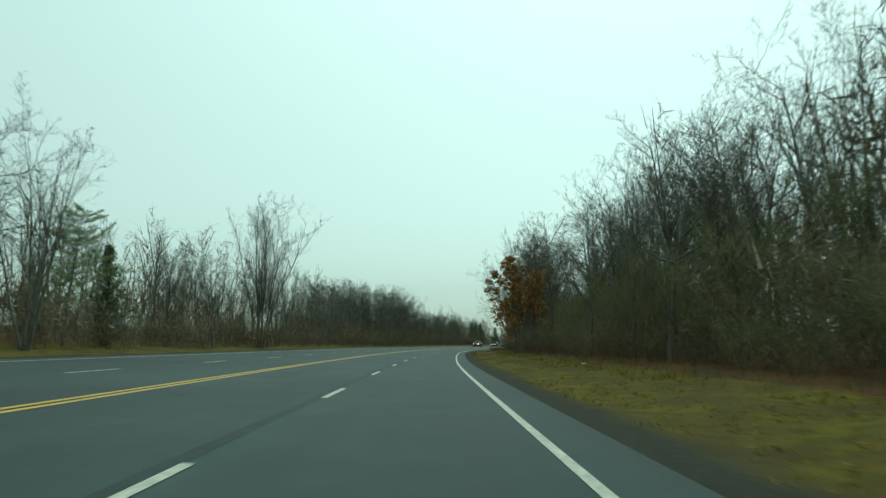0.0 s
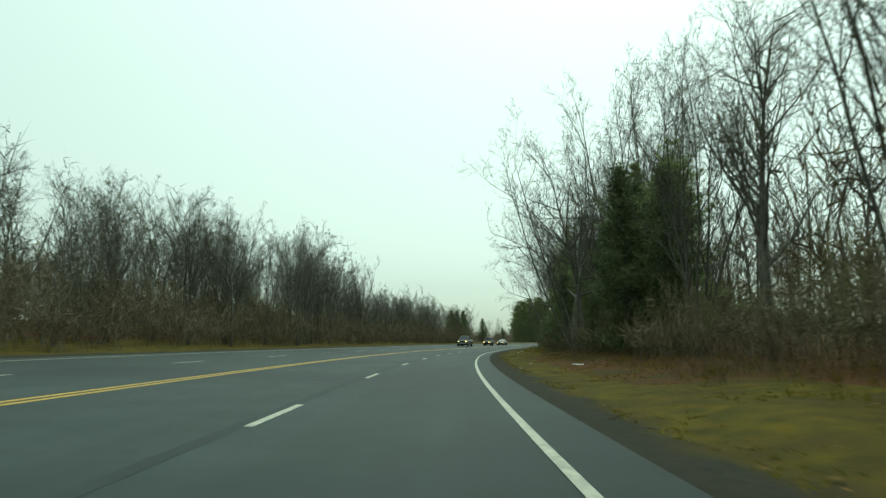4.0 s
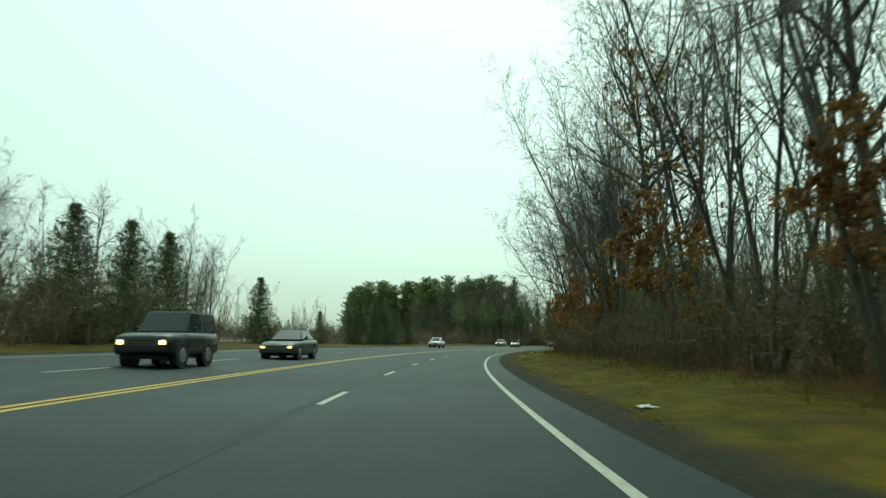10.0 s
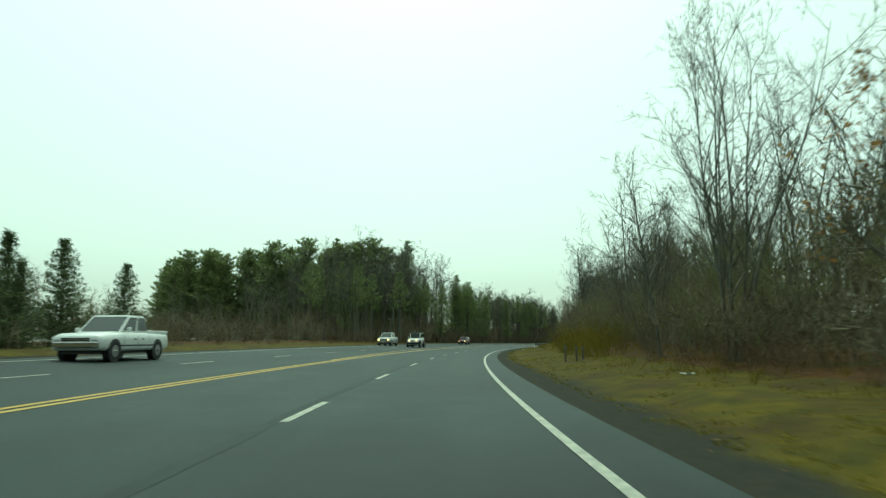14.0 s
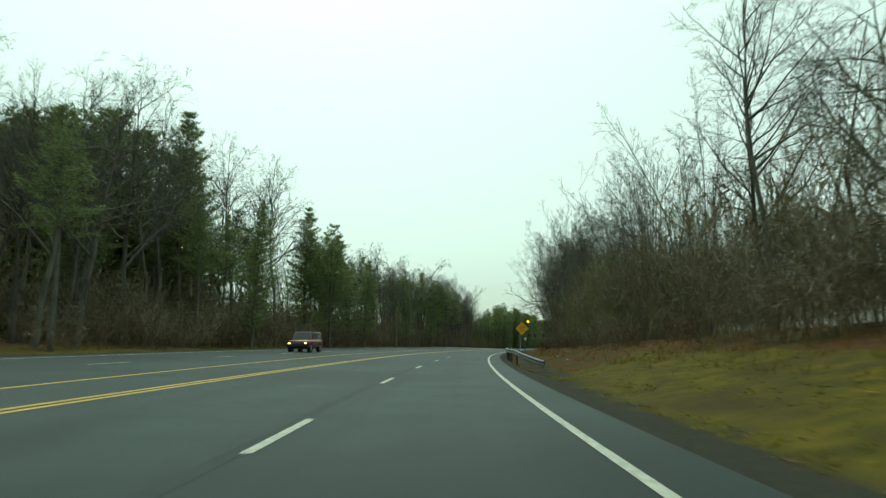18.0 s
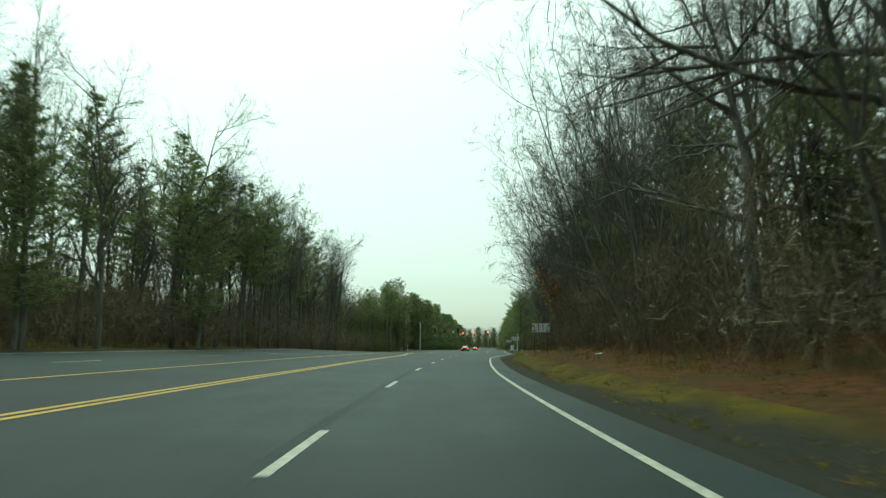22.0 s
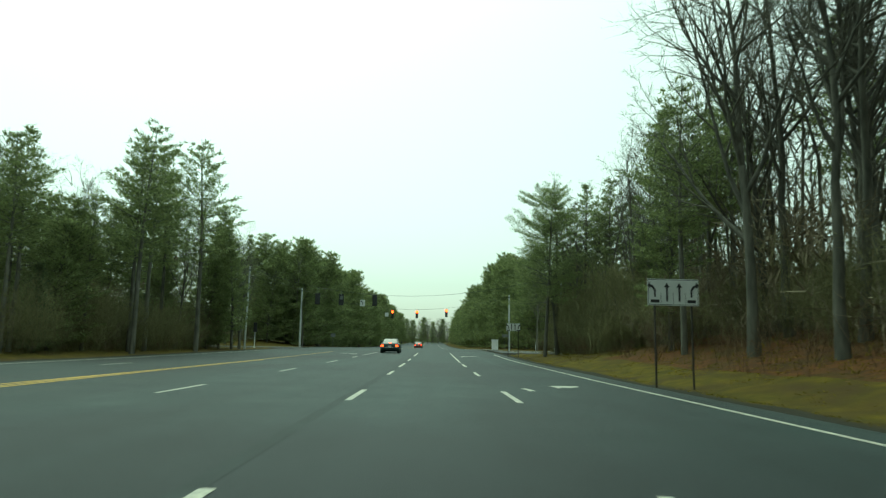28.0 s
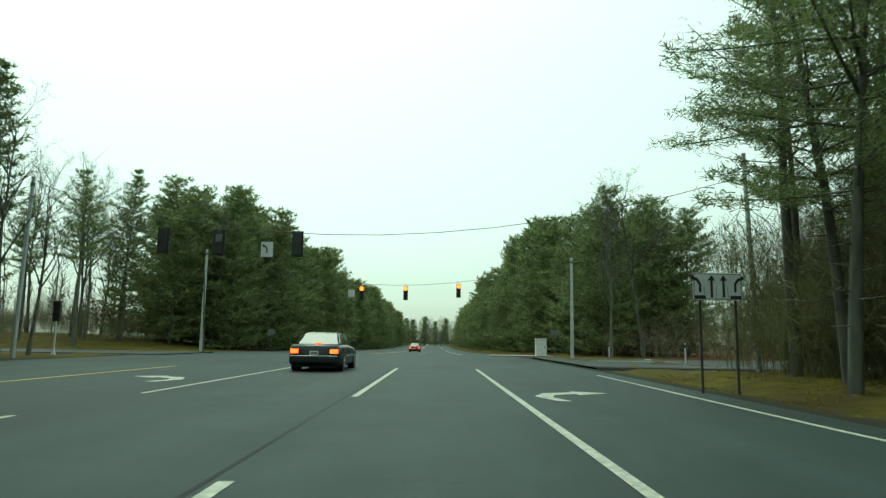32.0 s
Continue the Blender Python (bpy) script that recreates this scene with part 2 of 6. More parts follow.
GRASS = material("dormant_grass", (0.108, 0.083, 0.011), (0.054, 0.047, 0.010), 1.6, 0.95, 0.5, 14, (0.054, 0.038, 0.014), 0.42, spec=0.08)
shoulder(GRASS)
LITTER = material("leaf_litter", (0.109, 0.049, 0.017), (0.053, 0.029, 0.014), 3.0, 0.95, 1.0, 16, (0.048, 0.039, 0.014), 0.3, spec=0.08)
FLOORM = material("forest_floor", (0.055, 0.040, 0.023), (0.033, 0.026, 0.018), 1.2, 0.95, 0.8, 9, (0.035, 0.032, 0.015), 0.05, spec=0.08)
BLADE = material("grass_blades", (0.190, 0.150, 0.022), (0.120, 0.105, 0.020), 0.6, 0.9, per="island", amount=0.3, spec=0.08)
LEAF = material("fallen_leaves", (0.150, 0.085, 0.030), (0.095, 0.058, 0.024), 1.5, 0.85, per="island", amount=0.45, spec=0.08)
BARK = material("grey_bark", (0.150, 0.146, 0.118), (0.080, 0.080, 0.066), 5, 0.95, 0.8, 18, per="object", amount=0.25, stretch=(0.770, 0.770, 0.193), spec=0.08)
TWIG = material("bare_twigs", (0.150, 0.143, 0.112), (0.100, 0.097, 0.078), 2, 0.95, per="object", amount=0.25, spec=0.08)
BRUSH = material("brushwood", (0.215, 0.180, 0.120), (0.140, 0.124, 0.085), 0.35, 0.95, per="island", amount=0.35, spec=0.08)
BRUSHG = material("green_brush", (0.200, 0.192, 0.098), (0.130, 0.132, 0.070), 0.35, 0.95, per="island", amount=0.3, spec=0.08)
BRAMBLE = material("bramble_canes", (0.150, 0.105, 0.062), (0.095, 0.070, 0.044), 0.5, 0.95, per="island", amount=0.4, spec=0.08)
NEEDLE = material("pine_needles", (0.227, 0.267, 0.104), (0.150, 0.182, 0.075), 1.2, 0.85, per="island", amount=0.4)
NEEDLED = material("cedar_needles", (0.125, 0.156, 0.069), (0.077, 0.100, 0.048), 1.5, 0.9, per="island", amount=0.4)
OAKLEAF = material("withered_oak_leaves", (0.34, 0.200, 0.080), (0.22, 0.130, 0.055), 1.5, 0.85, per="island", amount=0.45, spec=0.08)
POSTM = material("rusty_dark_post", (0.052, 0.044, 0.034), (0.030, 0.027, 0.022), 8, 0.9, 0.4, 30)
STEEL = material("galvanised_steel", (0.166, 0.178, 0.173), (0.111, 0.123, 0.120), 6, 0.55, 0.15, 40, metal=0.45)
POLEM = material("pale_galvanised_pole", (0.48, 0.50, 0.48), (0.38, 0.40, 0.385), 4, 0.6, 0.1, 30, metal=0.2)
WOODP = material("weathered_wood", (0.123, 0.108, 0.092), (0.077, 0.069, 0.062), 6, 0.9, 0.6, 30, stretch=(1, 1, 0.1))
SIGNW = material("white_sign_sheet", (0.616, 0.631, 0.616), (0.554, 0.570, 0.554), 3, 0.5)
SIGNY = material("yellow_sign_sheet", (0.90, 0.46, 0.02), (0.80, 0.40, 0.02), 3, 0.5)
BLACKM = material("black_enamel", (0.012, 0.013, 0.014), (0.022, 0.023, 0.024), 5, 0.5)
RUBBER = material("tyre_rubber", (0.014, 0.014, 0.014), (0.024, 0.024, 0.024), 20, 0.85)
ALLOY = material("alloy", (0.42, 0.43, 0.43), (0.30, 0.31, 0.31), 10, 0.35, metal=0.8)
CHROME = material("chrome", (0.6, 0.6, 0.6), (0.5, 0.5, 0.5), 5, 0.15, metal=1.0)
CONCRETE = material("concrete", (0.277, 0.262, 0.231), (0.208, 0.200, 0.177), 5, 0.9, 0.4, 30)
GLASS = glass_material("car_glass", (0.016, 0.024, 0.023))
TAIL = lamp_material("tail_lamp_lit", (1.0, 0.045, 0.012), 3.6)
HEADL = lamp_material("headlamp_lit", (1.0, 0.62, 0.22), 2.6)
SIGRED = lamp_material("signal_lens_red_lit", (1.0, 0.06, 0.012), 5.0)
AMBER = lamp_material("beacon_amber_lit", (1.0, 0.36, 0.015), 3.2)
DARKLENS = material("dark_lens", (0.02, 0.02, 0.015), (0.03, 0.025, 0.02), 5, 0.3)


def leafy(m, share):
    """Thin leaves and needles let part of the light through."""
    n, l = m.node_tree.nodes, m.node_tree.links
    b, out = n["Principled BSDF"], n["Material Output"]
    t, x = n.new("ShaderNodeBsdfTranslucent"), n.new("ShaderNodeMixShader")
    l.new(b.inputs["Base Color"].links[0].from_socket, t.inputs["Color"])
    x.inputs[0].default_value = share
    l.new(b.outputs[0], x.inputs[1])
    l.new(t.outputs[0], x.inputs[2])
    l.new(x.outputs[0], out.inputs["Surface"])


for leaf_mat, share in ((NEEDLE, 0.4), (NEEDLED, 0.35), (OAKLEAF, 0.4), (BLADE, 0.3), (BRUSHG, 0.3)):
    leafy(leaf_mat, share)


# ---- mesh helpers ----
def mesh_of(name, verts, faces, mat, smooth=False):
    me = bpy.data.meshes.new(name)
    me.from_pydata([tuple(map(float, q)) for q in verts], [], [tuple(map(int, q)) for q in faces])
    me.materials.append(mat)
    if smooth:
        me.polygons.foreach_set("use_smooth", np.ones(len(me.polygons), bool))
    me.update()
    return me


def fast_mesh(name, verts, tris, mat):
    """A mesh from arrays of places and triangles."""
    me = bpy.data.meshes.new(name)
    verts, tris = np.asarray(verts, np.float32).reshape(-1, 3), np.asarray(tris, np.int32).reshape(-1, 3)
    me.vertices.add(len(verts))
    me.vertices.foreach_set("co", verts.ravel())
    me.loops.add(tris.size)
    me.loops.foreach_set("vertex_index", tris.ravel())
    me.polygons.add(len(tris))
    me.polygons.foreach_set("loop_start", np.arange(0, tris.size, 3, dtype=np.int32))
    me.materials.append(mat)
    me.update(calc_edges=True)
    return me


def part(name, bm, mat, parent, label="", m=None):
    """Links a bmesh (or a mesh) as one mesh object under a thing or a part."""
    if isinstance(bm, bmesh.types.BMesh):
        me = bpy.data.meshes.new(name)
        bm.to_mesh(me)
        bm.free()
        me.materials.append(mat)
    else:
        me = bm
    ob = new(name, me)
    ob.parent = parent
    if m is not None:
        ob.matrix_basis = m
    if label:
        tagged(ob, label)
    return ob


def thing(name, label, category, group="", m=None, kind=""):
    ob = new(name)
    ob.empty_display_size = 0.2
    if m is not None:
        ob.matrix_basis = m
    return tagged(ob, label, category, group, kind)


def box(x0, x1, y0, y1, z0, z1, bevel=0.0, seg=2, bm=None):
    own = bm is None
    bm = bm or bmesh.new()
    r = bmesh.ops.create_cube(bm, size=1, matrix=Matrix.LocRotScale(((x0 + x1) / 2, (y0 + y1) / 2, (z0 + z1) / 2), None, (x1 - x0, y1 - y0, z1 - z0)))
    if bevel and own:
        bmesh.ops.bevel(bm, geom=bm.edges[:], offset=bevel, segments=seg, affect="EDGES", profile=0.6)
    return bm


def rod(a, b, r0, r1=None, sides=10, bm=None):
    """A tapered round bar from a to b."""
    bm = bm or bmesh.new()
    a, b = Vector(a), Vector(b)
    d = b - a
    m = Matrix.Translation((a + b) / 2) @ d.to_track_quat("Z", "Y").to_matrix().to_4x4()
    bmesh.ops.create_cone(bm, cap_ends=True, segments=sides, radius1=r0, radius2=r0 if r1 is None else r1, depth=d.length, matrix=m)
    return bm


def plate(poly, y0, y1):
    """A sheet cut to a polygon in x and z, with a thickness along y."""
    bm = bmesh.new()
    f = [bm.verts.new((x, y0, z)) for x, z in poly]
    k = [bm.verts.new((x, y1, z)) for x, z in poly]
    bm.faces.new(f)
    bm.faces.new(k[::-1])
    for i in range(len(f)):
        bm.faces.new((f[i - 1], k[i - 1], k[i], f[i]))
    bmesh.ops.recalc_face_normals(bm, faces=bm.faces[:])
    return bm


# ---- the road and the ground ----
def strip(name, s, left, right, z, mat, kind="structure", label="", category="", parent=None, across=1):
    """A ribbon along the road between two offsets, with a thickness down into the ground."""
    s = np.asarray(s, float)
    cols = np.linspace(0, 1, across + 1)
    verts = np.concatenate([at(s, left + (right - left) * c, z) for c in cols])
    n = len(s)
    tris = []
    for c in range(across):
        a = np.arange(n - 1) + c * n
        tris += [np.stack([a, a + n, a + n + 1], 1), np.stack([a, a + n + 1, a + 1], 1)]
    ob = new(name, fast_mesh(name, verts, np.concatenate(tris), mat))
    if parent:
        ob.parent = parent
    else:
        tagged(ob, label, category, kind=kind)
    return ob


sr = np.arange(-150, 1200, 4.0)


def verge_profile(s, o, side):
    """Height of the land over the road, at o metres beyond the pavement."""
    if side > 0:
        rise = np.interp(s, [-150, 40, 120, 240, 330, 365, 400, 430, 470, 520, 560, 600, 640, 670, 698, 760, 1200], [0.3, 0.3, 0.5, 0.4, 0.5, 1.6, 2.0, 1.4, 1.0, 1.6, 2.4, 2.6, 1.9, 0.0, 0.0, 1.0, 1.0])
        dip = 0.38 * np.clip((s - 415) / 12, 0, 1) * np.clip((505 - s) / 12, 0, 1) * np.clip((o - 0.5) / 1.5, 0, 1) * np.clip((7 - o) / 3, 0, 1)
        return rise * np.clip((o - 1.5) / 9, 0, 1) ** 1.3 - dip - 0.10 * np.clip(o / 1.5, 0, 1) * np.clip(3 - o, 0, 1) + np.interp(s, (-150, 635, 660), (1.6, 1.6, 0)) * np.clip((o - 13) / 24, 0, 1)
    rise = np.interp(s, [-150, 60, 160, 260, 330, 400, 500, 600, 660, 684, 695, 708, 740, 1200], [0.6, 0.6, 1.2, 0.5, 0.2, 0.6, 1.0, 1.2, 0.4, 0.0, 0.0, 1.5, 1.2, 0.6])
    return rise * np.clip((o - 3) / 12, 0, 1) ** 1.2 + np.interp(s, (-150, 238, 260, 482, 500, 635, 660), (2.0, 2.0, 0, 0, 2.0, 2.0, 0)) * np.clip((o - 9) / 24, 0, 1)


def land(s, o):
    """Height over the road of the ground at o, on either side."""
    e, w = edge(s) + 0.6, far(s) - 0.7
    return np.where(o > e, verge_profile(s, o - e, 1), np.where(o < w, verge_profile(s, w - o, -1), 0.0))


cols = [far(sr) - 1.0, far(sr) + 2.5, 0 * sr - 9.5, 0 * sr - 7.5, 0 * sr - 5.5, 0 * sr - 2.0, edge(sr) + 0.85]
aa = np.arange(len(sr) - 1)
road = new("road", fast_mesh("road", np.concatenate([at(sr, q) for q in cols]), np.concatenate([np.concatenate([np.stack([aa, aa + len(sr), aa + len(sr) + 1], 1), np.stack([aa, aa + len(sr) + 1, aa + 1], 1)]) + k * len(sr) for k in range(6)]), ROADM))
tagged(road, "dark grey asphalt road with worn painted lines", "road", kind="structure")
uvs = road.data.uv_layers.new(name="along")
ro, rs = np.concatenate(cols), np.tile(sr, 7)
vi = np.empty(len(road.data.loops), np.int32)
road.data.loops.foreach_get("vertex_index", vi)
uvs.data.foreach_set("uv", np.stack([ro[vi], rs[vi]], 1).astype(np.float32).ravel())


def verge(name, side, label):
    offs = np.array([0, 0.5, 1, 1.5, 2.2, 3, 4, 5, 6.5, 8, 10, 13, 18, 26, 40, 58, 70])
    rows, sv = [], np.arange(-150, 1199, 2.0)
    rng = np.random.default_rng(5 + side)
    for k, d in enumerate(offs):
        base = (edge(sv) + 0.55 + d) if side > 0 else (far(sv) - 0.65 - d)
        wob = rng.normal(0, 0.022, len(sv)) * min(d, 2)
        ragged = side * 0.22 * np.sin(sv * 0.7) * np.sin(sv * 0.23 + 1) if k == 0 else 0
        rows.append(at(sv, base + ragged, (verge_profile(sv, d, side) + (-0.05 if k == 0 else 0.02) if d < 60 else -1.6 + 0 * sv) + (wob if k else 0)))
    verts, n, tris = np.concatenate(rows), len(sv), []
    for c in range(len(offs) - 1):
        a = np.arange(n - 1) + c * n
        tris += [np.stack([a, a + n, a + n + 1], 1), np.stack([a, a + n + 1, a + 1], 1)]
    me = fast_mesh(name, verts, np.concatenate(tris), GRASS)
    me.materials.append(LITTER)
    leafy_from = np.where(((sv > 424) & (sv < 570)) | ((sv > 98) & (sv < 136)), 5 if side > 0 else 10, 8 if side > 0 else 10)[:-1]
    leafy_from = np.where((sv[:-1] > 572) & (sv[:-1] < 640), 6, leafy_from) if side > 0 else leafy_from
    leafy_from = np.where(sv[:-1] > 684, 13 if side < 0 else 11, leafy_from)
    idx = np.concatenate([(c // 2 >= leafy_from).astype(np.int32) for c in range(len(tris))])
    me.polygons.foreach_set("material_index", idx)
    me.polygons.foreach_set("use_smooth", np.ones(len(idx), bool))
    bare_strip = np.interp(sv, (300, 320, 345, 412, 424, 500, 512, 570, 590), (0.35, 0.8, 0.3, 0.4, 1.9, 1.9, 0.6, 0.6, 0.3)) if side > 0 else 0 * sv
    uv = me.uv_layers.new(name="across")
    vi = np.empty(len(me.loops), np.int32)
    me.loops.foreach_get("vertex_index", vi)
    uv.data.foreach_set("uv", np.stack([(np.repeat(offs, n) - np.tile(bare_strip, len(offs)))[vi], np.tile(sv, len(offs))[vi]], 1).astype(np.float32).ravel())
    return tagged(new(name, me), label, "verge", kind="structure")


verge("verge_right", 1, "dormant yellow-green grass verge with brown leaf litter")
verge("verge_left", -1, "strip of dormant grass below brown woods")


def ground_sheet():
    xs = np.concatenate([[-4500, -2500, -1200, -700], np.arange(-420, 1150, 14.0), [1400, 1900, 3000, 4800]])
    ys = np.concatenate([[-4500, -2500, -1200, -600], np.arange(-300, 1250, 14.0), [1500, 2000, 3200, 5000]])
    gx, gy = np.meshgrid(xs, ys, indexing="ij")
    q = np.stack([gx.ravel(), gy.ravel()], 1)
    z = np.empty(len(q))
    cx, cy = XX[::4], YY[::4]
    for i in range(0, len(q), 2000):
        d = np.hypot(q[i:i + 2000, 0:1] - cx, q[i:i + 2000, 1:2] - cy)
        j, m = d.argmin(1), d.min(1)
        z[i:i + 2000] = zroad(SS[::4][j]) - 0.35 + 0.4 * np.sin(q[i:i + 2000, 0] / 31) * np.sin(q[i:i + 2000, 1] / 27) * np.clip((m - 40) / 40, 0, 1)
    n, k = len(xs), len(ys)
    a = (np.arange(n - 1)[:, None] * k + np.arange(k - 1)).ravel()
    tris = np.concatenate([np.stack([a, a + k, a + k + 1], 1), np.stack([a, a + k + 1, a + 1], 1)])
    return tagged(new("ground", fast_mesh("ground", np.column_stack([q, z]), tris, FLOORM)), "brown leaf-covered forest ground", "ground", kind="structure")


ground_sheet()

# side streets of the crossing
def side_street(name, s0, s1, o0, o1, label):
    s = np.concatenate([[s0 - 0.1], np.linspace(s0, s1, 10), [s1 + 0.1]])
    up = np.concatenate([[-0.6], np.full(10, 0.07), [-0.6]])
    rows = [at(s, np.full(12, o), up) for o in np.linspace(o0, o1, 14)]
    verts, tris = np.concatenate(rows), []
    for c in range(13):
        a = np.arange(11) + c * 12
        tris += [np.stack([a, a + 12, a + 13], 1), np.stack([a, a + 13, a + 1], 1)]
    return tagged(new(name, fast_mesh(name, verts, np.concatenate(tris), ASPHALT)), label, "side street", kind="structure")


side_street("side_street_right", 672.5, 693, 7.0, 120, "grey asphalt side street at the crossing")
side_street("side_street_left", 684, 694, -18.0, -120, "grey asphalt side street at the crossing")


# ---- painted lines ----
def painted(name, s0, s1, off, width, mat, label=""):
    s = np.linspace(s0, s1, max(2, int((s1 - s0) / 3) + 1))
    c = off(s) if callable(off) else np.full(len(s), float(off))
    ob = strip(name, s, c - width / 2, c + width / 2, 0.003 if mat in (JOINT, SEAM) else 0.007, mat, parent=road)
    if label:
        tagged(ob, label)
    return ob


painted("edge_line", -140, 666, edge, 0.125, WHITE, "solid white edge line")
painted("edge_line", -140, 668, lambda s: far(s) + 0.2, 0.13, WHITE, "solid white edge line")
painted("edge_line", 702, 1150, lambda s: 0 * s + 1.9, 0.13, WHITE, "solid white edge line")
for off in (-0.13, 0.13):
    painted("centre_line", -140, 640, lambda s: yel(s) + off, 0.14, YELLOW, "yellow centre line")
    painted("centre_line", 700, 1150, lambda s: 0 * s - 6.1 + off, 0.11, YELLOW, "yellow centre line")
painted("median_line", 335, 668, yel2, 0.15, YELLOW, "yellow median line")
for a in range(-140, 638, 26):
    painted("tar_joint", a, a + 26, lambda s: dasho(s) - 0.13 + 0.04 * np.sin(s * 0.9) * np.sin(s * 0.37), 0.20, JOINT, "darker worn joint between the lanes")
painted("tar_joint", 638, 668, lambda s: dasho(s) - 0.16, 0.05, SEAM, "dark tar seam along the lane joint")

ANCHORS = [(14, 4), (57, 7), (140, 6), (204, 6), (268, 5), (321, 6), (389, 4), (437, 4), (487, 4), (535, 2), (557, 3), (592, 2), (614, 1)]
starts = [14 - 10.75 * k for k in range(1, 12)]
for (a, k), (b, _) in zip(ANCHORS, ANCHORS[1:] + [(625, 0)]):
    starts += [a + (b - a) * i / k for i in range(k)]
for s in starts + [625]:
    painted("lane_dash", s, s + 3.05, dasho, 0.13, WHITE)
    if s < 630:
        painted("lane_dash", s + 4, s + 7.05, lambda q: (yel2(q) if q[0] > 375 else yel(q)) - 3.75, 0.11, WHITE)
for a, b in ((632.6, 638.0), (643, 647), (655, 669.5)):
    painted("lane_dash", a, b, dasho, 0.13, WHITE)
for a, b in ((603, 606), (614, 617.2), (625, 628), (634, 638), (641, 669.5)):
    painted("lane_dash", a, b, lambda q: np.interp(q, (592, 640, 670), (1.42, 1.15, 1.25)), 0.13, WHITE)
for a, b in ((615, 618), (626, 629), (637, 641), (648, 651), (655, 668.5)):
    painted("lane_dash", a, b, -6.25, 0.12, WHITE)
for k in range(28):
    painted("lane_dash", 704 + 12 * k, 707 + 12 * k, -2.05, 0.12, WHITE)


def arrow(s, o, mirror, pieces, label):
    """A painted turn arrow, bent to the side; pieces are the outlines of the paint that is left."""
    k = -1 if mirror else 1
    V, F = [], []
    for pts in pieces:
        F.append(tuple(range(len(V), len(V) + len(pts))))
        V += [at(s + a, o + k * b, 0.008) for a, b in pts]
    ob = new("turn_arrow", mesh_of("turn_arrow", V, F, WHITE))
    ob.parent = road
    return tagged(ob, label)


WHOLE = [[(0, 0.38), (0.9, 0.14), (1.5, 0.30), (1.95, 0.85), (1.6, 0.85), (2.27, 1.65), (2.75, 0.85), (2.4, 0.85), (2.0, 0.10), (1.1, -0.2), (0, 0.08)]]
RAGGED = [[(0.1, 0.24), (0.6, 0.20), (1.05, 0.10), (1.0, -0.06), (0.5, 0.06), (0.1, 0.04)], [(1.3, 1.0), (1.75, 1.25), (1.55, 1.38), (2.05, 1.72), (2.45, 1.78), (2.42, 1.3), (2.35, 0.95), (1.9, 1.02)]]
arrow(617.4, 1.9, False, RAGGED, "white turn arrow worn to two scraps of paint")
arrow(654.7, 1.85, False, WHOLE, "white painted turn arrow")
arrow(658.5, -7.4, True, WHOLE, "white painted turn arrow")


# ---- trees ----
def tube(V, F, pts, rads, sides):
    """Adds a tapered round limb through pts."""
    pts = np.asarray(pts)
    base = len(V)
    for i, (p, r) in enumerate(zip(pts, rads)):
        d = pts[min(i + 1, len(pts) - 1)] - pts[max(i - 1, 0)]
        d = d / (np.linalg.norm(d) + 1e-9)
        u = np.cross(d, (0.3, 0.9, 0.2))
        u /= np.linalg.norm(u) + 1e-9
        w = np.cross(d, u)
        for k in range(sides):
            a = 2 * math.pi * k / sides
            V.append(p + r * (math.cos(a) * u + math.sin(a) * w))
    for i in range(len(pts) - 1):
        for k in range(sides):
            a, b = base + i * sides + k, base + i * sides + (k + 1) % sides
            F.append((a, b, b + sides))
            F.append((a, b + sides, a + sides))


def across(d, rng):
    """For each direction, a random unit vector square to it."""
    u = np.cross(d, rng.normal(size=d.shape))
    return u / (np.linalg.norm(u, axis=-1, keepdims=True) + 1e-9)


def blades(a, b, w, rng):
    """Thin tapering blades from the places a to b, as arrays."""
    u = across(b - a, rng) * np.asarray(w).reshape(-1, 1)
    V = np.stack([a - u, a + u, b], 1).reshape(-1, 3)
    return V, np.arange(len(V)).reshape(-1, 3)


def twig_ribs(pts, w, rng):
    """Bent twigs through three places each, tapering to a point."""
    a, m, b = pts[:, 0], pts[:, 1], pts[:, 2]
    u = across(b - a, rng) * np.asarray(w).reshape(-1, 1)
    V = np.stack([a - u, a + u, m - 0.7 * u, m + 0.7 * u, b], 1).reshape(-1, 3)
    k = (np.arange(len(a)) * 5)[:, None]
    return V, np.concatenate([k + (0, 1, 3), k + (0, 3, 2), k + (2, 3, 4)])


def tubes(pts, rads, sides):
    """Round tapering limbs: pts (limb, place, 3), rads (limb, place)."""
    n, k = pts.shape[:2]
    d = np.gradient(pts, axis=1)
    d /= np.linalg.norm(d, axis=-1, keepdims=True) + 1e-9
    u = np.cross(d, np.array((0.31, 0.92, 0.17)))
    u /= np.linalg.norm(u, axis=-1, keepdims=True) + 1e-9
    w = np.cross(d, u)
    ang = 2 * np.pi * np.arange(sides) / sides
    V = pts[:, :, None] + rads[:, :, None, None] * (np.cos(ang)[:, None] * u[:, :, None] + np.sin(ang)[:, None] * w[:, :, None])
    i, j, q = np.meshgrid(np.arange(n), np.arange(k - 1), np.arange(sides), indexing="ij")
    a, b = (i * k + j) * sides + q, (i * k + j) * sides + (q + 1) % sides
    F = np.stack([a, b, b + sides, a, b + sides, a + sides], -1).reshape(-1, 3)
    return V.reshape(-1, 3), F


def joined(pieces):
    V, F, base = [], [], 0
    for v, f in pieces:
        V.append(v)
        F.append(f + base)
        base += len(v)
    return np.concatenate(V), np.concatenate(F)


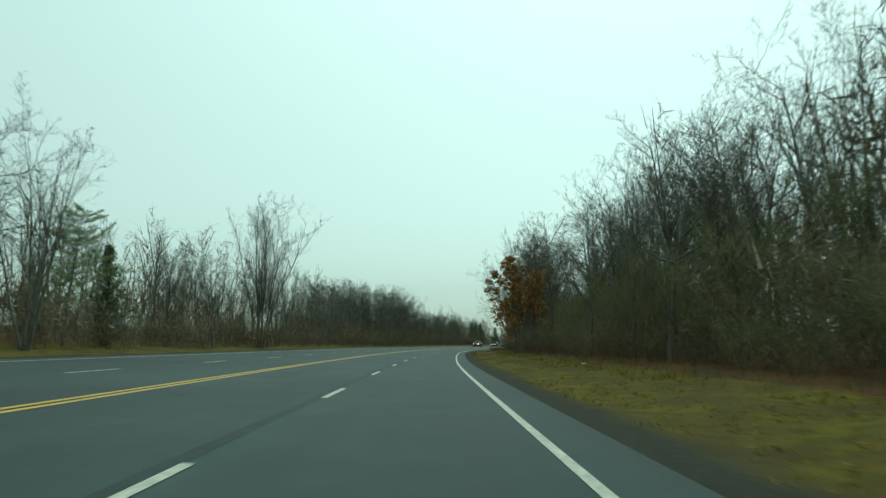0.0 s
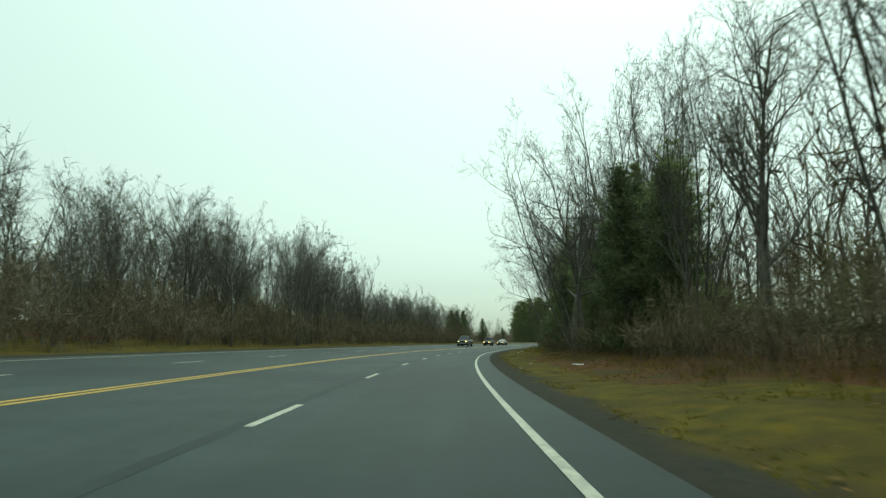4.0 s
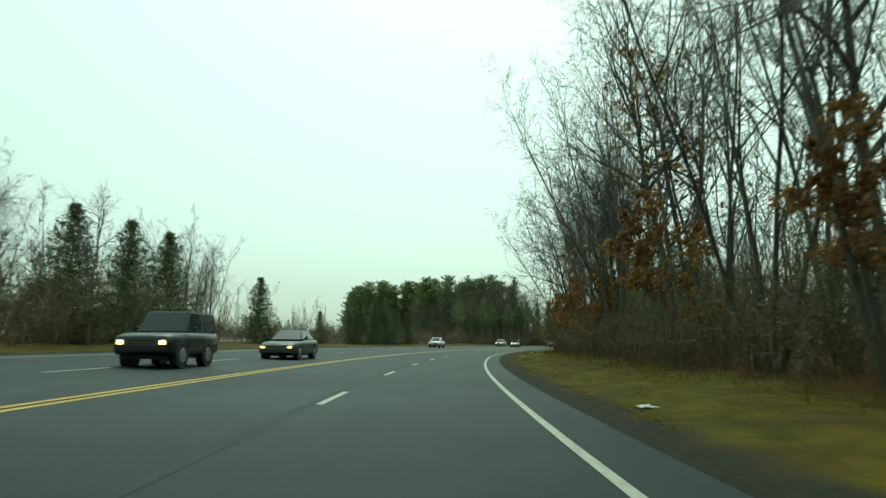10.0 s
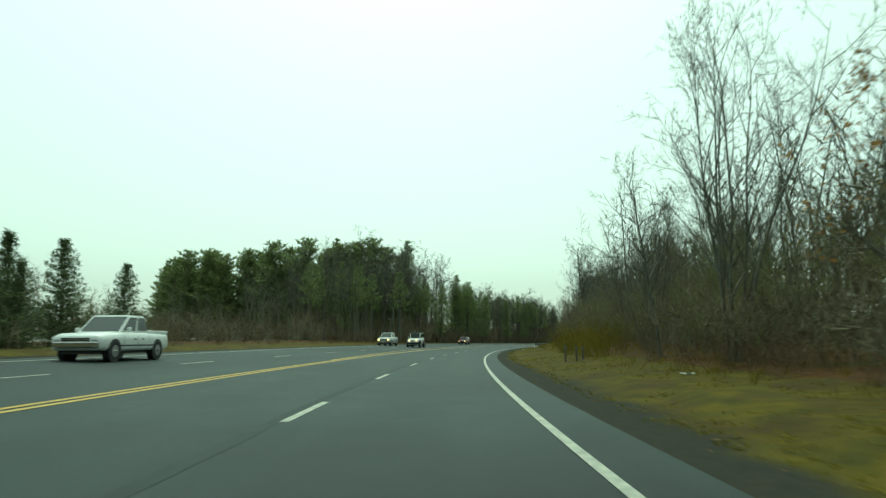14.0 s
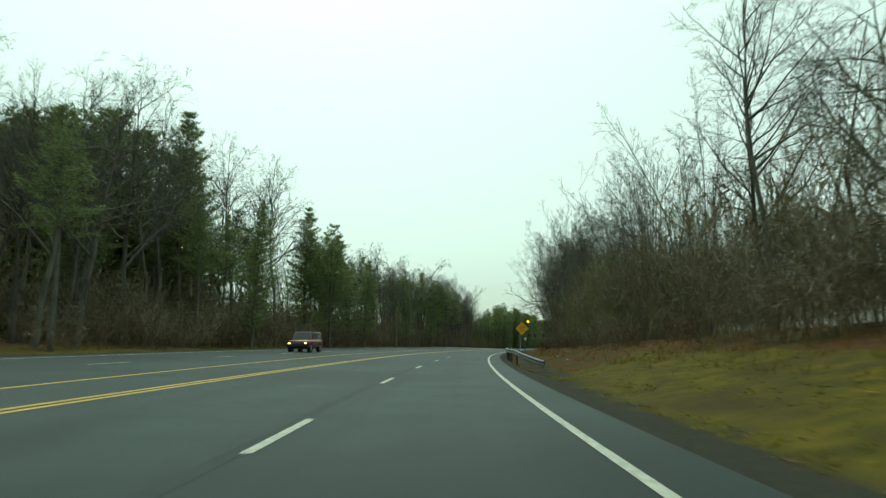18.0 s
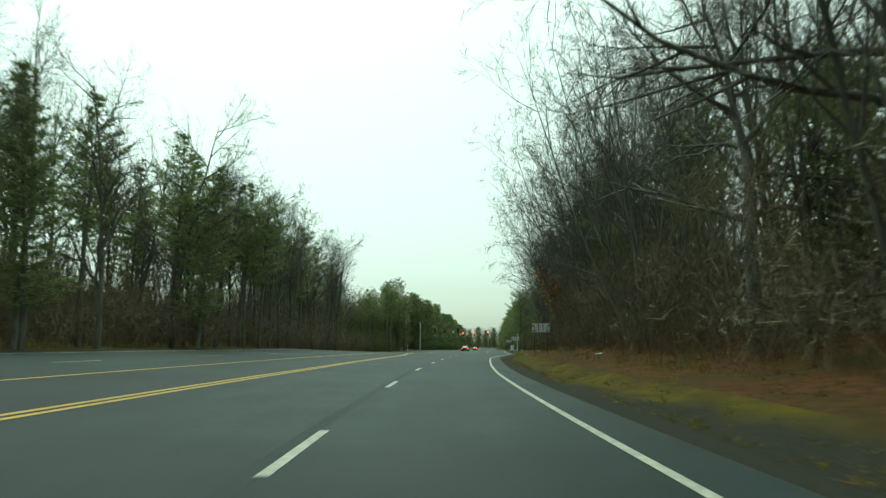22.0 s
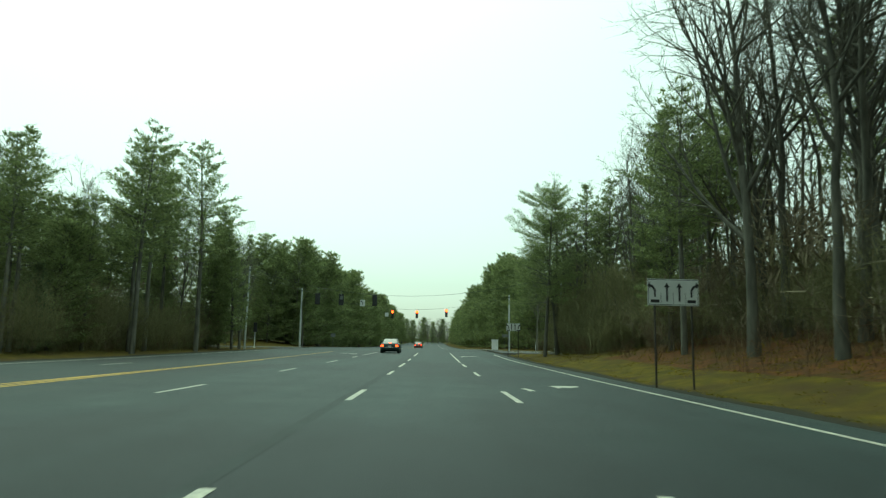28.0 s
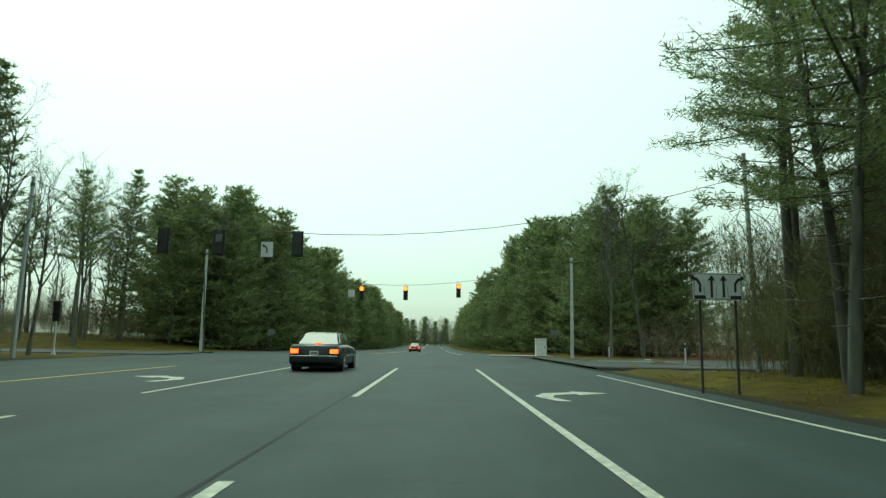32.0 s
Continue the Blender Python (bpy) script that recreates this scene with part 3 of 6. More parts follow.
def boughs(rng, P, D, L, n, bend, lift):
    """Wandering limbs from the places P along D, lengths L, in n steps, each step turned a little and lifted to the light."""
    pts, p, d = [P], P, D / np.linalg.norm(D, axis=1, keepdims=True)
    for _ in range(n):
        d = d + rng.normal(0, bend, d.shape) + np.array((0, 0, lift))
        d /= np.linalg.norm(d, axis=1, keepdims=True)
        p = p + d * (L / n)[:, None]
        pts.append(p)
    return np.stack(pts, 1)


def offshoots(rng, pts, L, r, per, f0, angle, ratio, taper):
    """per side branches on each limb: their roots, directions, lengths and radii."""
    n, k = pts.shape[0], pts.shape[1] - 1
    f = f0 + (0.99 - f0) * (np.arange(per) + rng.uniform(0, 1, (n, per))) / per
    i = np.minimum((f * k).astype(int), k - 1)
    rows = np.arange(n)[:, None]
    a, b = pts[rows, i], pts[rows, i + 1]
    P = (a + (b - a) * (f * k - i)[..., None]).reshape(-1, 3)
    t = (b - a).reshape(-1, 3)
    t /= np.linalg.norm(t, axis=1, keepdims=True) + 1e-9
    g = (angle + rng.normal(0, 0.16, len(P)))[:, None]
    D = np.cos(g) * t + np.sin(g) * across(t, rng)
    left = (1 - taper * (f - f0) / (1 - f0)).ravel()
    return P, D, np.repeat(L, per) * ratio * left * rng.uniform(0.7, 1.2, len(P)), np.maximum(np.repeat(r, per) * (1 - 0.72 * f.ravel()) * 0.62, 0.008)


def bare_tree(seed, h, stems=1, splay=0.0, lean=0.0, fork=0.3, n1=12, a1=0.85, r1=0.42, lift1=0.10, n2=6, a2=0.75, r2=0.5, n3=6, n4=5, lift=0.05, twig=0.0088, crook=0.05, thick=0.0105, leaves=0):
    """Arrays of a leafless tree: trunk and limbs, then branches in three finer orders; optional withered leaves."""
    rng = np.random.default_rng(seed)
    ang = np.linspace(0, 6.283, stems, endpoint=False) + rng.uniform(0, 6.28)
    out = np.stack([np.cos(ang), np.sin(ang), 0 * ang], 1) * (stems > 1)
    L0 = h * rng.uniform(0.86, 1.0, stems)
    r0 = np.full(stems, thick * h / stems ** 0.45)
    p0 = boughs(rng, out * 0.2 + (0, 0, -0.3), out * splay * rng.uniform(0.6, 1.3, (stems, 1)) + np.array((lean, 0, 1.0)), L0, 9, crook, 0.03)
    flare = np.concatenate([[1.3], 1 - 0.9 * np.arange(1, 10) / 9])
    wood = [tubes(p0, r0[:, None] * flare, 9)]
    P, D, L, r = offshoots(rng, p0, L0, r0, n1, fork, a1, r1, 0.52)
    p1 = boughs(rng, P, D, L, 6, 0.11, lift1)
    wood.append(tubes(p1, r[:, None] * np.array((1.15, 0.85, 0.7, 0.55, 0.42, 0.28, 0.1)), 5))
    P, D, L, r = offshoots(rng, p1, L, r, n2, 0.18, a2, r2, 0.5)
    p2 = boughs(rng, P, D, L, 3, 0.13, lift)
    fine = [tubes(p2, r[:, None] * np.array((1.0, 0.75, 0.5, 0.15)), 3)]
    P, D, L, r = offshoots(rng, p2, L, r, n3, 0.15, 0.7, 0.55, 0.45)
    p3 = boughs(rng, P, D, L, 2, 0.16, lift)
    fine.append(twig_ribs(p3, np.clip(r, twig, twig * 1.9), rng))
    P, D, L, r = offshoots(rng, p3, L, r, n4, 0.15, 0.62, 0.6, 0.3)
    tips = P + D * L[:, None]
    fine.append(blades(P, tips, np.full(len(P), twig), rng))
    foliage = None
    if leaves:
        q = np.repeat(P, leaves, 0) + np.repeat(tips - P, leaves, 0) * rng.uniform(0.2, 1, (len(P) * leaves, 1)) + rng.normal(0, 0.08, (len(P) * leaves, 3))
        g, w = rng.normal(0, 0.075, q.shape), rng.normal(0, 0.055, q.shape)
        k = (np.arange(len(q)) * 4)[:, None]
        foliage = (np.stack([q - g, q + w, q + g, q - w], 1).reshape(-1, 3), np.concatenate([k + (0, 1, 2), k + (0, 2, 3)]))
    return joined(wood), joined(fine), foliage


def pine_tree(seed, h, bare=0.35, reach=0.2, dense=5, droop=0.0, clump=0.5, per=10, sparse=0.0, cone=False, dome=False, blade=0.09, step=0.5, fan=0.30, stubs=0, gap=0.030):
    """Arrays of an evergreen: trunk with whorled branches, and needle tufts spread flat on their side twigs."""
    rng = np.random.default_rng(seed)
    P, D, L = [], [], []
    p0 = boughs(rng, np.array(((0, 0, -0.3),)), np.array(((0.02, 0, 1.0),)), np.array((h,)), 8, 0.02, 0.03)
    r0 = 0.012 * h
    wood = [tubes(p0, r0 * (1 - 0.92 * np.arange(9) / 8)[None], 7)]
    z = bare * h
    while z < h * 0.985:
        f = z / h
        i = min(int(f * 8), 7)
        c = p0[0, i] + (p0[0, i + 1] - p0[0, i]) * (f * 8 - i)
        rel = (f - bare) / (1 - bare)
        shape = min(1.0, 0.55 + rel * 1.6) * (1 - rel) ** 0.75 + 0.05
        if dome:
            shape = min(1.0, 0.75 + rel) * math.sqrt(max(0.0, 1 - rel)) + 0.05
        if cone:
            shape = (1 - rel) ** 0.85 * rng.uniform(0.85, 1.1) + 0.04
        shape *= rng.uniform(0.75, 1.15)
        turn = rng.uniform(0, 6.28)
        for k in range(dense):
            if rng.random() < sparse:
                continue
            a = turn + 6.283 * (k + rng.uniform(-0.35, 0.35)) / dense
            P.append(c + (0, 0, rng.normal(0, 0.08)))
            D.append((math.cos(a), math.sin(a), rng.uniform(-0.05, 0.35) - droop + 0.35 * rel))
            L.append(h * reach * shape * rng.uniform(0.65, 1.2))
        z += max(0.34, gap * h) * rng.uniform(0.8, 1.2)
    P, D, L = np.array(P), np.array(D), np.array(L)
    q = boughs(rng, P, D, L, 3, 0.08, 0.06)
    wood.append(tubes(q, np.clip(0.012 * L, 0.012, 0.05)[:, None] * np.array((1.0, 0.75, 0.5, 0.2)), 3))
    for _ in range(stubs):
        f = rng.uniform(0.12, bare)
        i = min(int(f * 8), 7)
        c = p0[0, i] + (p0[0, i + 1] - p0[0, i]) * (f * 8 - i)
        a = rng.uniform(0, 6.28)
        b = boughs(rng, c[None], np.array(((math.cos(a), math.sin(a), 0.05),)), np.array((h * rng.uniform(0.04, 0.12),)), 3, 0.1, 0.0)
        wood.append(tubes(b, np.array(((0.022, 0.016, 0.011, 0.004),)), 3))
    A, B = [], []
    for k in range(len(q)):
        m = max(2, int(L[k] / step) + 1)
        g = np.linspace(0.25, 1.0, m)
        i = np.minimum((g * 3).astype(int), 2)
        c = q[k, i] + (q[k, i + 1] - q[k, i]) * (g * 3 - i)[:, None]
        d = q[k, 3] - q[k, 0]
        side = np.array((-d[1], d[0], 0)) / (np.linalg.norm(d) + 1e-9)
        n = m * per
        c = np.repeat(c, per, 0) + rng.normal(0, 0.08, (n, 3))
        off = rng.uniform(-1, 1, n) * fan * L[k] * np.repeat(1.15 - g * 0.6, per)
        c = c + side * off[:, None] + d / (np.linalg.norm(d) + 1e-9) * (np.abs(off) * 0.5)[:, None]
        e = rng.normal(0, 1, (n, 3)) * (1, 1, 0.6) + d / (np.linalg.norm(d) + 1e-9) * 0.6 + (0, 0, 0.3)
        e *= (clump * rng.uniform(0.5, 1.0, n) / np.linalg.norm(e, axis=1))[:, None]
        A.append(c - e * 0.2)
        B.append(c + e)
    A, B = np.concatenate(A), np.concatenate(B)
    return joined(wood), blades(A, B, np.full(len(A), blade * clump), rng)


def bush_arrays(seed, stems=40, sub=6, fat=1.0):
    """Arrays of a leafless shrub about one metre high and one and a half wide: arching stems full of fine side twigs."""
    rng = np.random.default_rng(seed)
    a, t = rng.uniform(0, 6.28, stems), rng.uniform(0, 0.75, stems)
    b = np.column_stack([rng.normal(0, 0.22, (stems, 2)), np.zeros(stems)])
    tip = b + np.stack([np.cos(a) * t, np.sin(a) * t, rng.uniform(0.5, 1.05, stems) * (1 - 0.35 * t)], 1)
    mid = b * 0.45 + tip * 0.55 + np.column_stack([np.zeros((stems, 2)), 0.16 * t + 0.03]) + rng.normal(0, 0.02, (stems, 3))
    pieces = [twig_ribs(np.stack([b, mid, tip], 1), np.full(stems, 0.0032 * min(fat, 1.4)), rng)]
    f = rng.uniform(0.25, 1, (stems, sub))[..., None]
    p = (b[:, None] * (1 - f) ** 2 + 2 * mid[:, None] * f * (1 - f) + tip[:, None] * f ** 2).reshape(-1, 3)
    q = p + np.repeat(tip - b, sub, 0) * 0.14 + rng.normal(0, 0.115, p.shape)
    pieces.append(blades(p, q, fat * rng.uniform(0.0025, 0.007, len(p)), rng))
    return joined(pieces)


KINDS, SIZE = {}, {}


def define(kind, label, category, trunk, crown, crown_mat, leaves=None, bark=BARK):
    meshes = [("trunk", fast_mesh(kind + "_trunk", *trunk, bark)), ("crown", fast_mesh(kind + "_crown", *crown, crown_mat))]
    if leaves:
        meshes.append(("leaves", fast_mesh(kind + "_leaves", *leaves, OAKLEAF)))
    KINDS[kind] = [meshes, label, category, None]


def plant(kind, s, o, size=1.0, turn=0.0, group="woodland trees along the road", z=None):
    meshes, label, category, first = KINDS[kind]
    if not first:
        SIZE[kind] = size
    x, y, zz = at(s, o, float(land(s, o)) - 0.05 if z is None else z)
    m = pose(x, y, zz, 0, 0, turn)
    if first:
        k = size / SIZE[kind]
        return copy_thing(first, m @ Matrix.Diagonal((k, k, k, 1)))
    m = m @ Matrix.Diagonal((size, size, size, 1))
    root = thing(category.replace(" ", "_").replace("-", "_"), label, category, group, m)
    for name, me in meshes:
        part(name, me, None, root)
    KINDS[kind][3] = root
    return root


DECID = "leafless grey-barked deciduous tree with fine bare twigs"
MANY = "leafless many-stemmed tree with a rounded crown of fine bare twigs"
for k, (label, category, tall, kw) in enumerate([
    (DECID, "bare tree", 20.0, dict(fork=0.24, n1=17, a1=0.72, r1=0.46, lift1=0.12, n2=7)),
    (DECID, "bare tree", 20.0, dict(fork=0.34, n1=16, a1=0.62, r1=0.38, lift1=0.15, n2=6)),
    (DECID, "bare tree", 20.0, dict(fork=0.48, n1=14, a1=0.75, r1=0.42, lift1=0.12, n2=7)),
    (MANY, "many-stemmed tree", 20.0, dict(stems=4, splay=0.26, fork=0.20, n1=8, a1=0.50, r1=0.40, lift1=0.08, n2=6, a2=0.6)),
    (DECID, "bare tree", 20.0, dict(fork=0.30, n1=14, a1=0.95, r1=0.50, lift1=0.08, n2=8, lean=-0.08, crook=0.08)),
    (MANY, "many-stemmed tree", 10.5, dict(stems=3, splay=0.34, fork=0.15, n1=8, a1=0.6, r1=0.45, lift1=0.06, n2=6))]):
    t, c, lv = bare_tree(20 + k, tall, **kw)
    norm = tall / np.percentile(c[0][:, 2], 99.5)
    define("bare%d" % k, label, category, (t[0] * norm, t[1]), (c[0] * norm, c[1]), TWIG)
t, c, lv = bare_tree(45, 20, stems=6, splay=0.18, fork=0.16, n1=10, a1=0.48, r1=0.40, lift1=0.09, n2=6, a2=0.6, r2=0.46, n3=5, n4=5, thick=0.0115)
define("vase", "leafless vase-shaped tree of many rising stems", "many-stemmed tree", t, c, TWIG)
t, c, lv = bare_tree(41, 18, fork=0.26, n1=12, a1=1.15, r1=0.62, lift1=0.045, n2=8, a2=0.7, r2=0.42, n3=6, crook=0.07, thick=0.018)
define("spreading", "large leafless tree with long spreading limbs over the verge", "spreading tree", t, c, TWIG)
t, c, lv = bare_tree(47, 19, stems=4, splay=0.30, lean=-0.24, thick=0.0095, fork=0.24, n1=9, a1=0.55, r1=0.42, lift1=0.09, n2=7, n3=5, n4=5)
define("fan", "leafless tree fanning out over the roadside in leaning stems", "leaning tree", t, c, TWIG)
t, c, lv = bare_tree(51, 9, fork=0.18, n1=12, a1=1.0, r1=0.5, n2=6, n3=4, n4=4, leaves=4)
define("oak", "oak keeping its withered orange-brown leaves", "oak tree", t, c, TWIG, lv)
t, c, lv = bare_tree(52, 16, fork=0.34, n1=12, a1=0.9, r1=0.42, n2=6, n3=4, n4=3, leaves=1)
define("thin_oak", "tall oak with scattered withered brown leaves", "oak tree", t, c, TWIG, lv)
for k, (h, kw) in enumerate([(18, dict(bare=0.46, reach=0.20, dense=5, clump=0.45, per=15, sparse=0.2, stubs=14)), (20, dict(bare=0.16, reach=0.20, dense=6, clump=0.48, per=14)), (15, dict(bare=0.04, reach=0.30, dense=6, clump=0.52, per=12, dome=True)),
                             (14.5, dict(bare=0.34, reach=0.36, dense=5, clump=0.30, per=44, dome=True, step=0.40, stubs=14, blade=0.055, sparse=0.34, gap=0.042, fan=0.28)), (15, dict(bare=0.04, reach=0.28, dense=5, clump=0.75, per=8, dome=True))]):
    t, c = pine_tree(60 + k, h, **kw)
    define("pine%d" % k, "tall dark green pine with open needled crown", "pine tree", t, c, NEEDLE)
t, c = pine_tree(65, 19, bare=0.42, reach=0.24, dense=6, clump=0.42, per=18, sparse=0.14, stubs=16, gap=0.045, fan=0.38, droop=-0.1)
define("layered", "tall pine with open layers of dark needles", "pine tree", t, c, NEEDLE)
t, c = pine_tree(71, 9, bare=0.04, reach=0.32, dense=9, droop=0.12, clump=0.34, per=12, cone=True, fan=0.22)
define("spruce", "dark green cone-shaped spruce branched to the ground", "spruce tree", t, c, NEEDLED)
t, c = pine_tree(72, 8, bare=0.06, reach=0.24, dense=8, droop=-0.2, clump=0.34, per=13, fan=0.22)
define("cedar", "dark bushy red cedar beside the road", "cedar tree", t, c, NEEDLED)
t, c = pine_tree(73, 17, bare=0.42, reach=0.26, dense=4, clump=0.3, per=7, sparse=0.25, blade=0.03, gap=0.04, fan=0.35, droop=-0.15)
define("dying", "dying pine with thin pale bare branches", "pine tree", t, c, TWIG)

rng = np.random.default_rng(11)
BARE = ["bare0", "bare1", "bare2", "bare3", "bare4", "bare5"]


def scatter(s0, s1, o0, o1, n, kinds, lo=0.85, hi=1.15):
    rng = np.random.default_rng([abs(int(s0 * 3)), abs(int(o0 * 7)), len(kinds)])
    for i in range(n):
        s = s0 + (s1 - s0) * (i + rng.uniform(0.05, 0.95)) / n
        plant(kinds[rng.integers(len(kinds))], s, rng.uniform(o0, o1), rng.uniform(lo, hi), rng.uniform(0, 360))


# woods on the right, from the start to the crossing
scatter(-10, 30, 13, 18, 10, ["bare0", "bare1", "bare3", "bare4"], 0.44, 0.54)
for s, o, kind, z in ((32, 11.2, "bare4", 0.62), (37, 13.2, "bare0", 0.70), (41, 12.0, "bare0", 0.60), (45, 15.0, "vase", 0.70), (50, 11.2, "bare4", 0.62), (53, 14.0, "bare0", 0.68), (58, 13.0, "bare4", 0.66), (63, 15.0, "vase", 0.70), (35, 16.5, "bare4", 0.74), (27, 14.0, "bare0", 0.58), (22, 15.0, "vase", 0.62), (29, 17.0, "bare0", 0.72), (40, 18.0, "vase", 0.78)):
    plant(kind, s, o, z, s * 47)
plant("bare4", 69.5, 11.0, 0.80, 200)
scatter(40, 74, 16, 24, 12, ["bare4", "bare0", "vase"], 0.66, 0.8)
plant("oak", 75, 7.6, 1.2, 0)
plant("oak", 72, 9.2, 1.15, 90)
plant("oak", 79, 8.4, 1.0, 220)
scatter(80, 118, 10, 15, 9, ["bare0", "bare4", "bare3", "vase"], 0.72, 0.92)
for s, o, z in ((131, 9.4, 0.5), (147, 9.0, 0.85), (153, 10.2, 0.7), (171, 9.6, 0.95), (176, 10.8, 1.25), (181, 10.5, 0.8)):
    plant("spruce" if s % 2 else "cedar", s, o, z, s * 37)
plant("cedar", 122.5, 9.9, 1.45, 20)
plant("cedar", 126.5, 11.4, 1.45, 140)
plant("cedar", 119.5, 11.6, 1.35, 240)
plant("cedar", 129.5, 10.2, 1.15, 80)
plant("pine2", 123, 12.6, 0.78, 10)
plant("pine0", 124, 13.2, 0.75, 20)
plant("pine1", 130, 13.4, 0.68, 200)
plant("pine1", 166, 10.0, 0.78, 70)
plant("bare4", 136, 9.6, 0.85, 300)
plant("pine2", 161, 12.4, 0.85, 70)


def lean_in(s, o, size):
    """A leaning tree, turned so that its stems reach out over the road."""
    return plant("fan", s, o, size, math.degrees(np.interp(s, SS, HD)) + (s * 37) % 50 - 25)


for s, o, z in ((138, 9.0, 0.95), (197, 8.6, 1.0), (207, 11.0, 0.95), (296, 13.5, 0.66), (303, 13.0, 0.66), (497, 9.6, 0.75), (530, 9.8, 1.0), (548, 10.2, 1.0), (577, 11.5, 0.95), (559, 10.2, 0.95), (567, 11.0, 0.9)):
    lean_in(s, o, z)
scatter(132, 162, 10.5, 15, 9, ["bare4", "bare0", "vase", "bare3"], 0.9, 1.1)
plant("spreading", 170, 8.9, 1.05, 30)
plant("spreading", 144, 9.4, 0.95, 120)
scatter(180, 302, 9.0, 14.5, 32, ["bare0", "vase", "bare2", "bare3", "bare4", "fan"], 0.85, 1.08)
for s, o, z in ((214, 8.2, 0.6), (226, 8.4, 0.6), (240, 8.2, 0.75), (257, 8.2, 0.7), (283, 8.2, 0.8), (287, 8.8, 0.7)):
    plant("oak", s, o, z, s * 53)
for s, o, kind, z in ((313.5, 8.4, "thin_oak", 0.42), (318, 12.5, "bare3", 0.5), (325, 9.8, "vase", 0.66), (333, 9.4, "bare4", 0.48), (338, 10.5, "bare3", 0.44), (345, 11.5, "bare5", 0.75), (352, 12.0, "bare5", 0.7), (244, 9.6, "thin_oak", 0.95), (289, 9.2, "thin_oak", 0.95), (284, 11.0, "thin_oak", 0.85), (221, 10.4, "spreading", 0.85), (262, 10.0, "spreading", 0.95)):
    plant(kind, s, o, z, s * 29)
scatter(318, 362, 15, 21, 7, ["bare3", "bare4"], 0.42, 0.52)
scatter(362, 404, 17, 24, 12, ["bare3", "bare1", "bare4"], 0.42, 0.58)
for s, o, kind, z in ((399, 15.5, "bare4", 0.52), (405, 17.0, "bare0", 0.60), (411, 13.0, "bare0", 0.80), (416, 15.0, "bare4", 0.74), (424, 14.0, "bare2", 0.86), (429, 16.0, "bare4", 0.84), (436, 15.0, "bare3", 0.8), (446, 13.0, "vase", 0.70), (452, 15.0, "bare4", 0.72), (479, 10.6, "vase", 0.68), (486, 12.0, "vase", 0.72), (470, 12.8, "bare3", 0.62), (462, 14.5, "bare0", 0.72), (456, 17.0, "vase", 0.85)):
    plant(kind, s, o, z, s * 41)
scatter(488, 565, 9.5, 16, 27, ["bare0", "bare3", "bare4", "vase", "spreading"], 0.85, 1.05)
plant("bare3", 487, 8.2, 0.55, 70)
scatter(515, 560, 11, 15, 4, ["pine0", "pine2"], 0.7, 0.9)
plant("oak", 562, 9.0, 0.9, 20)
plant("oak", 567, 9.6, 0.8, 20)
scatter(545, 600, 10.5, 13.5, 9, ["bare0", "bare4", "bare3"], 0.9, 1.1)
scatter(565, 655, 14.5, 22, 24, ["bare2", "bare1", "bare0"], 0.82, 0.98)
scatter(594, 630, 11.5, 15.5, 15, ["bare1", "bare2", "bare0"], 0.9, 1.08)
for s in (592, 599, 606):
    lean_in(s, 13.0 + s % 3, 0.80)
scatter(622, 664, 14.5, 21, 11, ["bare2", "bare1", "pine0"], 0.75, 0.9)
for s, o, z in ((660, 15.2, 0.5), (664, 16.2, 0.6), (668, 18.5, 0.62), (662, 20.5, 0.68), (669, 23.5, 0.7), (665, 26.5, 0.7), (656, 17.5, 0.6), (650, 16.5, 0.62), (669.5, 29.5, 0.7)):
    plant("pine2", s, o, z, s * 23)
plant("pine3", 656.5, 8.9, 1.0, 200)
plant("pine3", 659.0, 10.4, 1.05, 80)
plant("pine0", 661.5, 13.6, 0.9, 250)
plant("bare4", 653, 12.8, 0.72, 75)
plant("bare1", 659, 12.6, 0.78, 130)
plant("dying", 663, 11.2, 1.06, 30)
plant("layered", 664.5, 12.2, 0.80, 10)
plant("pine0", 654.5, 14.0, 0.82, 10)
plant("layered", 632, 11.4, 0.74, 200)
plant("pine1", 636.5, 12.4, 0.70, 80)
plant("bare1", 650, 14.6, 0.86, 60)
plant("pine1", 661, 18.5, 0.75, 100)
# woods on the right beyond the crossing
scatter(705, 760, 14.5, 28, 24, ["pine2"], 0.95, 1.2)
plant("bare2", 698.5, 17.4, 0.85, 0)
plant("bare1", 700, 15.0, 0.72, 40)
scatter(715, 1000, 12, 17, 46, ["pine4"], 1.05, 1.35)

# woods on the left
for s, o, kind, z in ((32, -20.0, "bare3", 0.64), (29, -22.5, "bare4", 0.6), (36, -22.5, "bare1", 0.5), (57, -20.0, "bare4", 0.46), (61, -21.5, "bare3", 0.42), (52, -22.0, "bare0", 0.44), (70, -19.8, "vase", 0.78), (72.5, -20.8, "vase", 0.72), (78, -20.5, "bare3", 0.50), (81, -22.0, "bare4", 0.46), (88, -21.5, "bare5", 0.75), (97, -22.0, "bare5", 0.85), (107, -21.2, "bare5", 0.95), (112, -22.5, "bare4", 0.46), (118, -21.5, "bare5", 0.9), (124, -22.5, "bare5", 0.95),
                      (139.5, -20.4, "bare4", 0.63), (143, -22.5, "vase", 0.62), (134, -21.5, "bare0", 0.55), (155.5, -19.8, "vase", 0.68), (149, -21.0, "bare3", 0.64), (161, -21.0, "bare4", 0.66)):
    plant(kind, s, o, z, s * 43)
plant("pine3", 40, -23, 0.62, 30)
plant("cedar", 44, -22.5, 0.9, 30)
scatter(-20, 78, -34, -22, 14, BARE, 0.45, 0.62)
scatter(112, 135, -30, -22, 6, ["bare5", "bare0"], 0.5, 0.65)
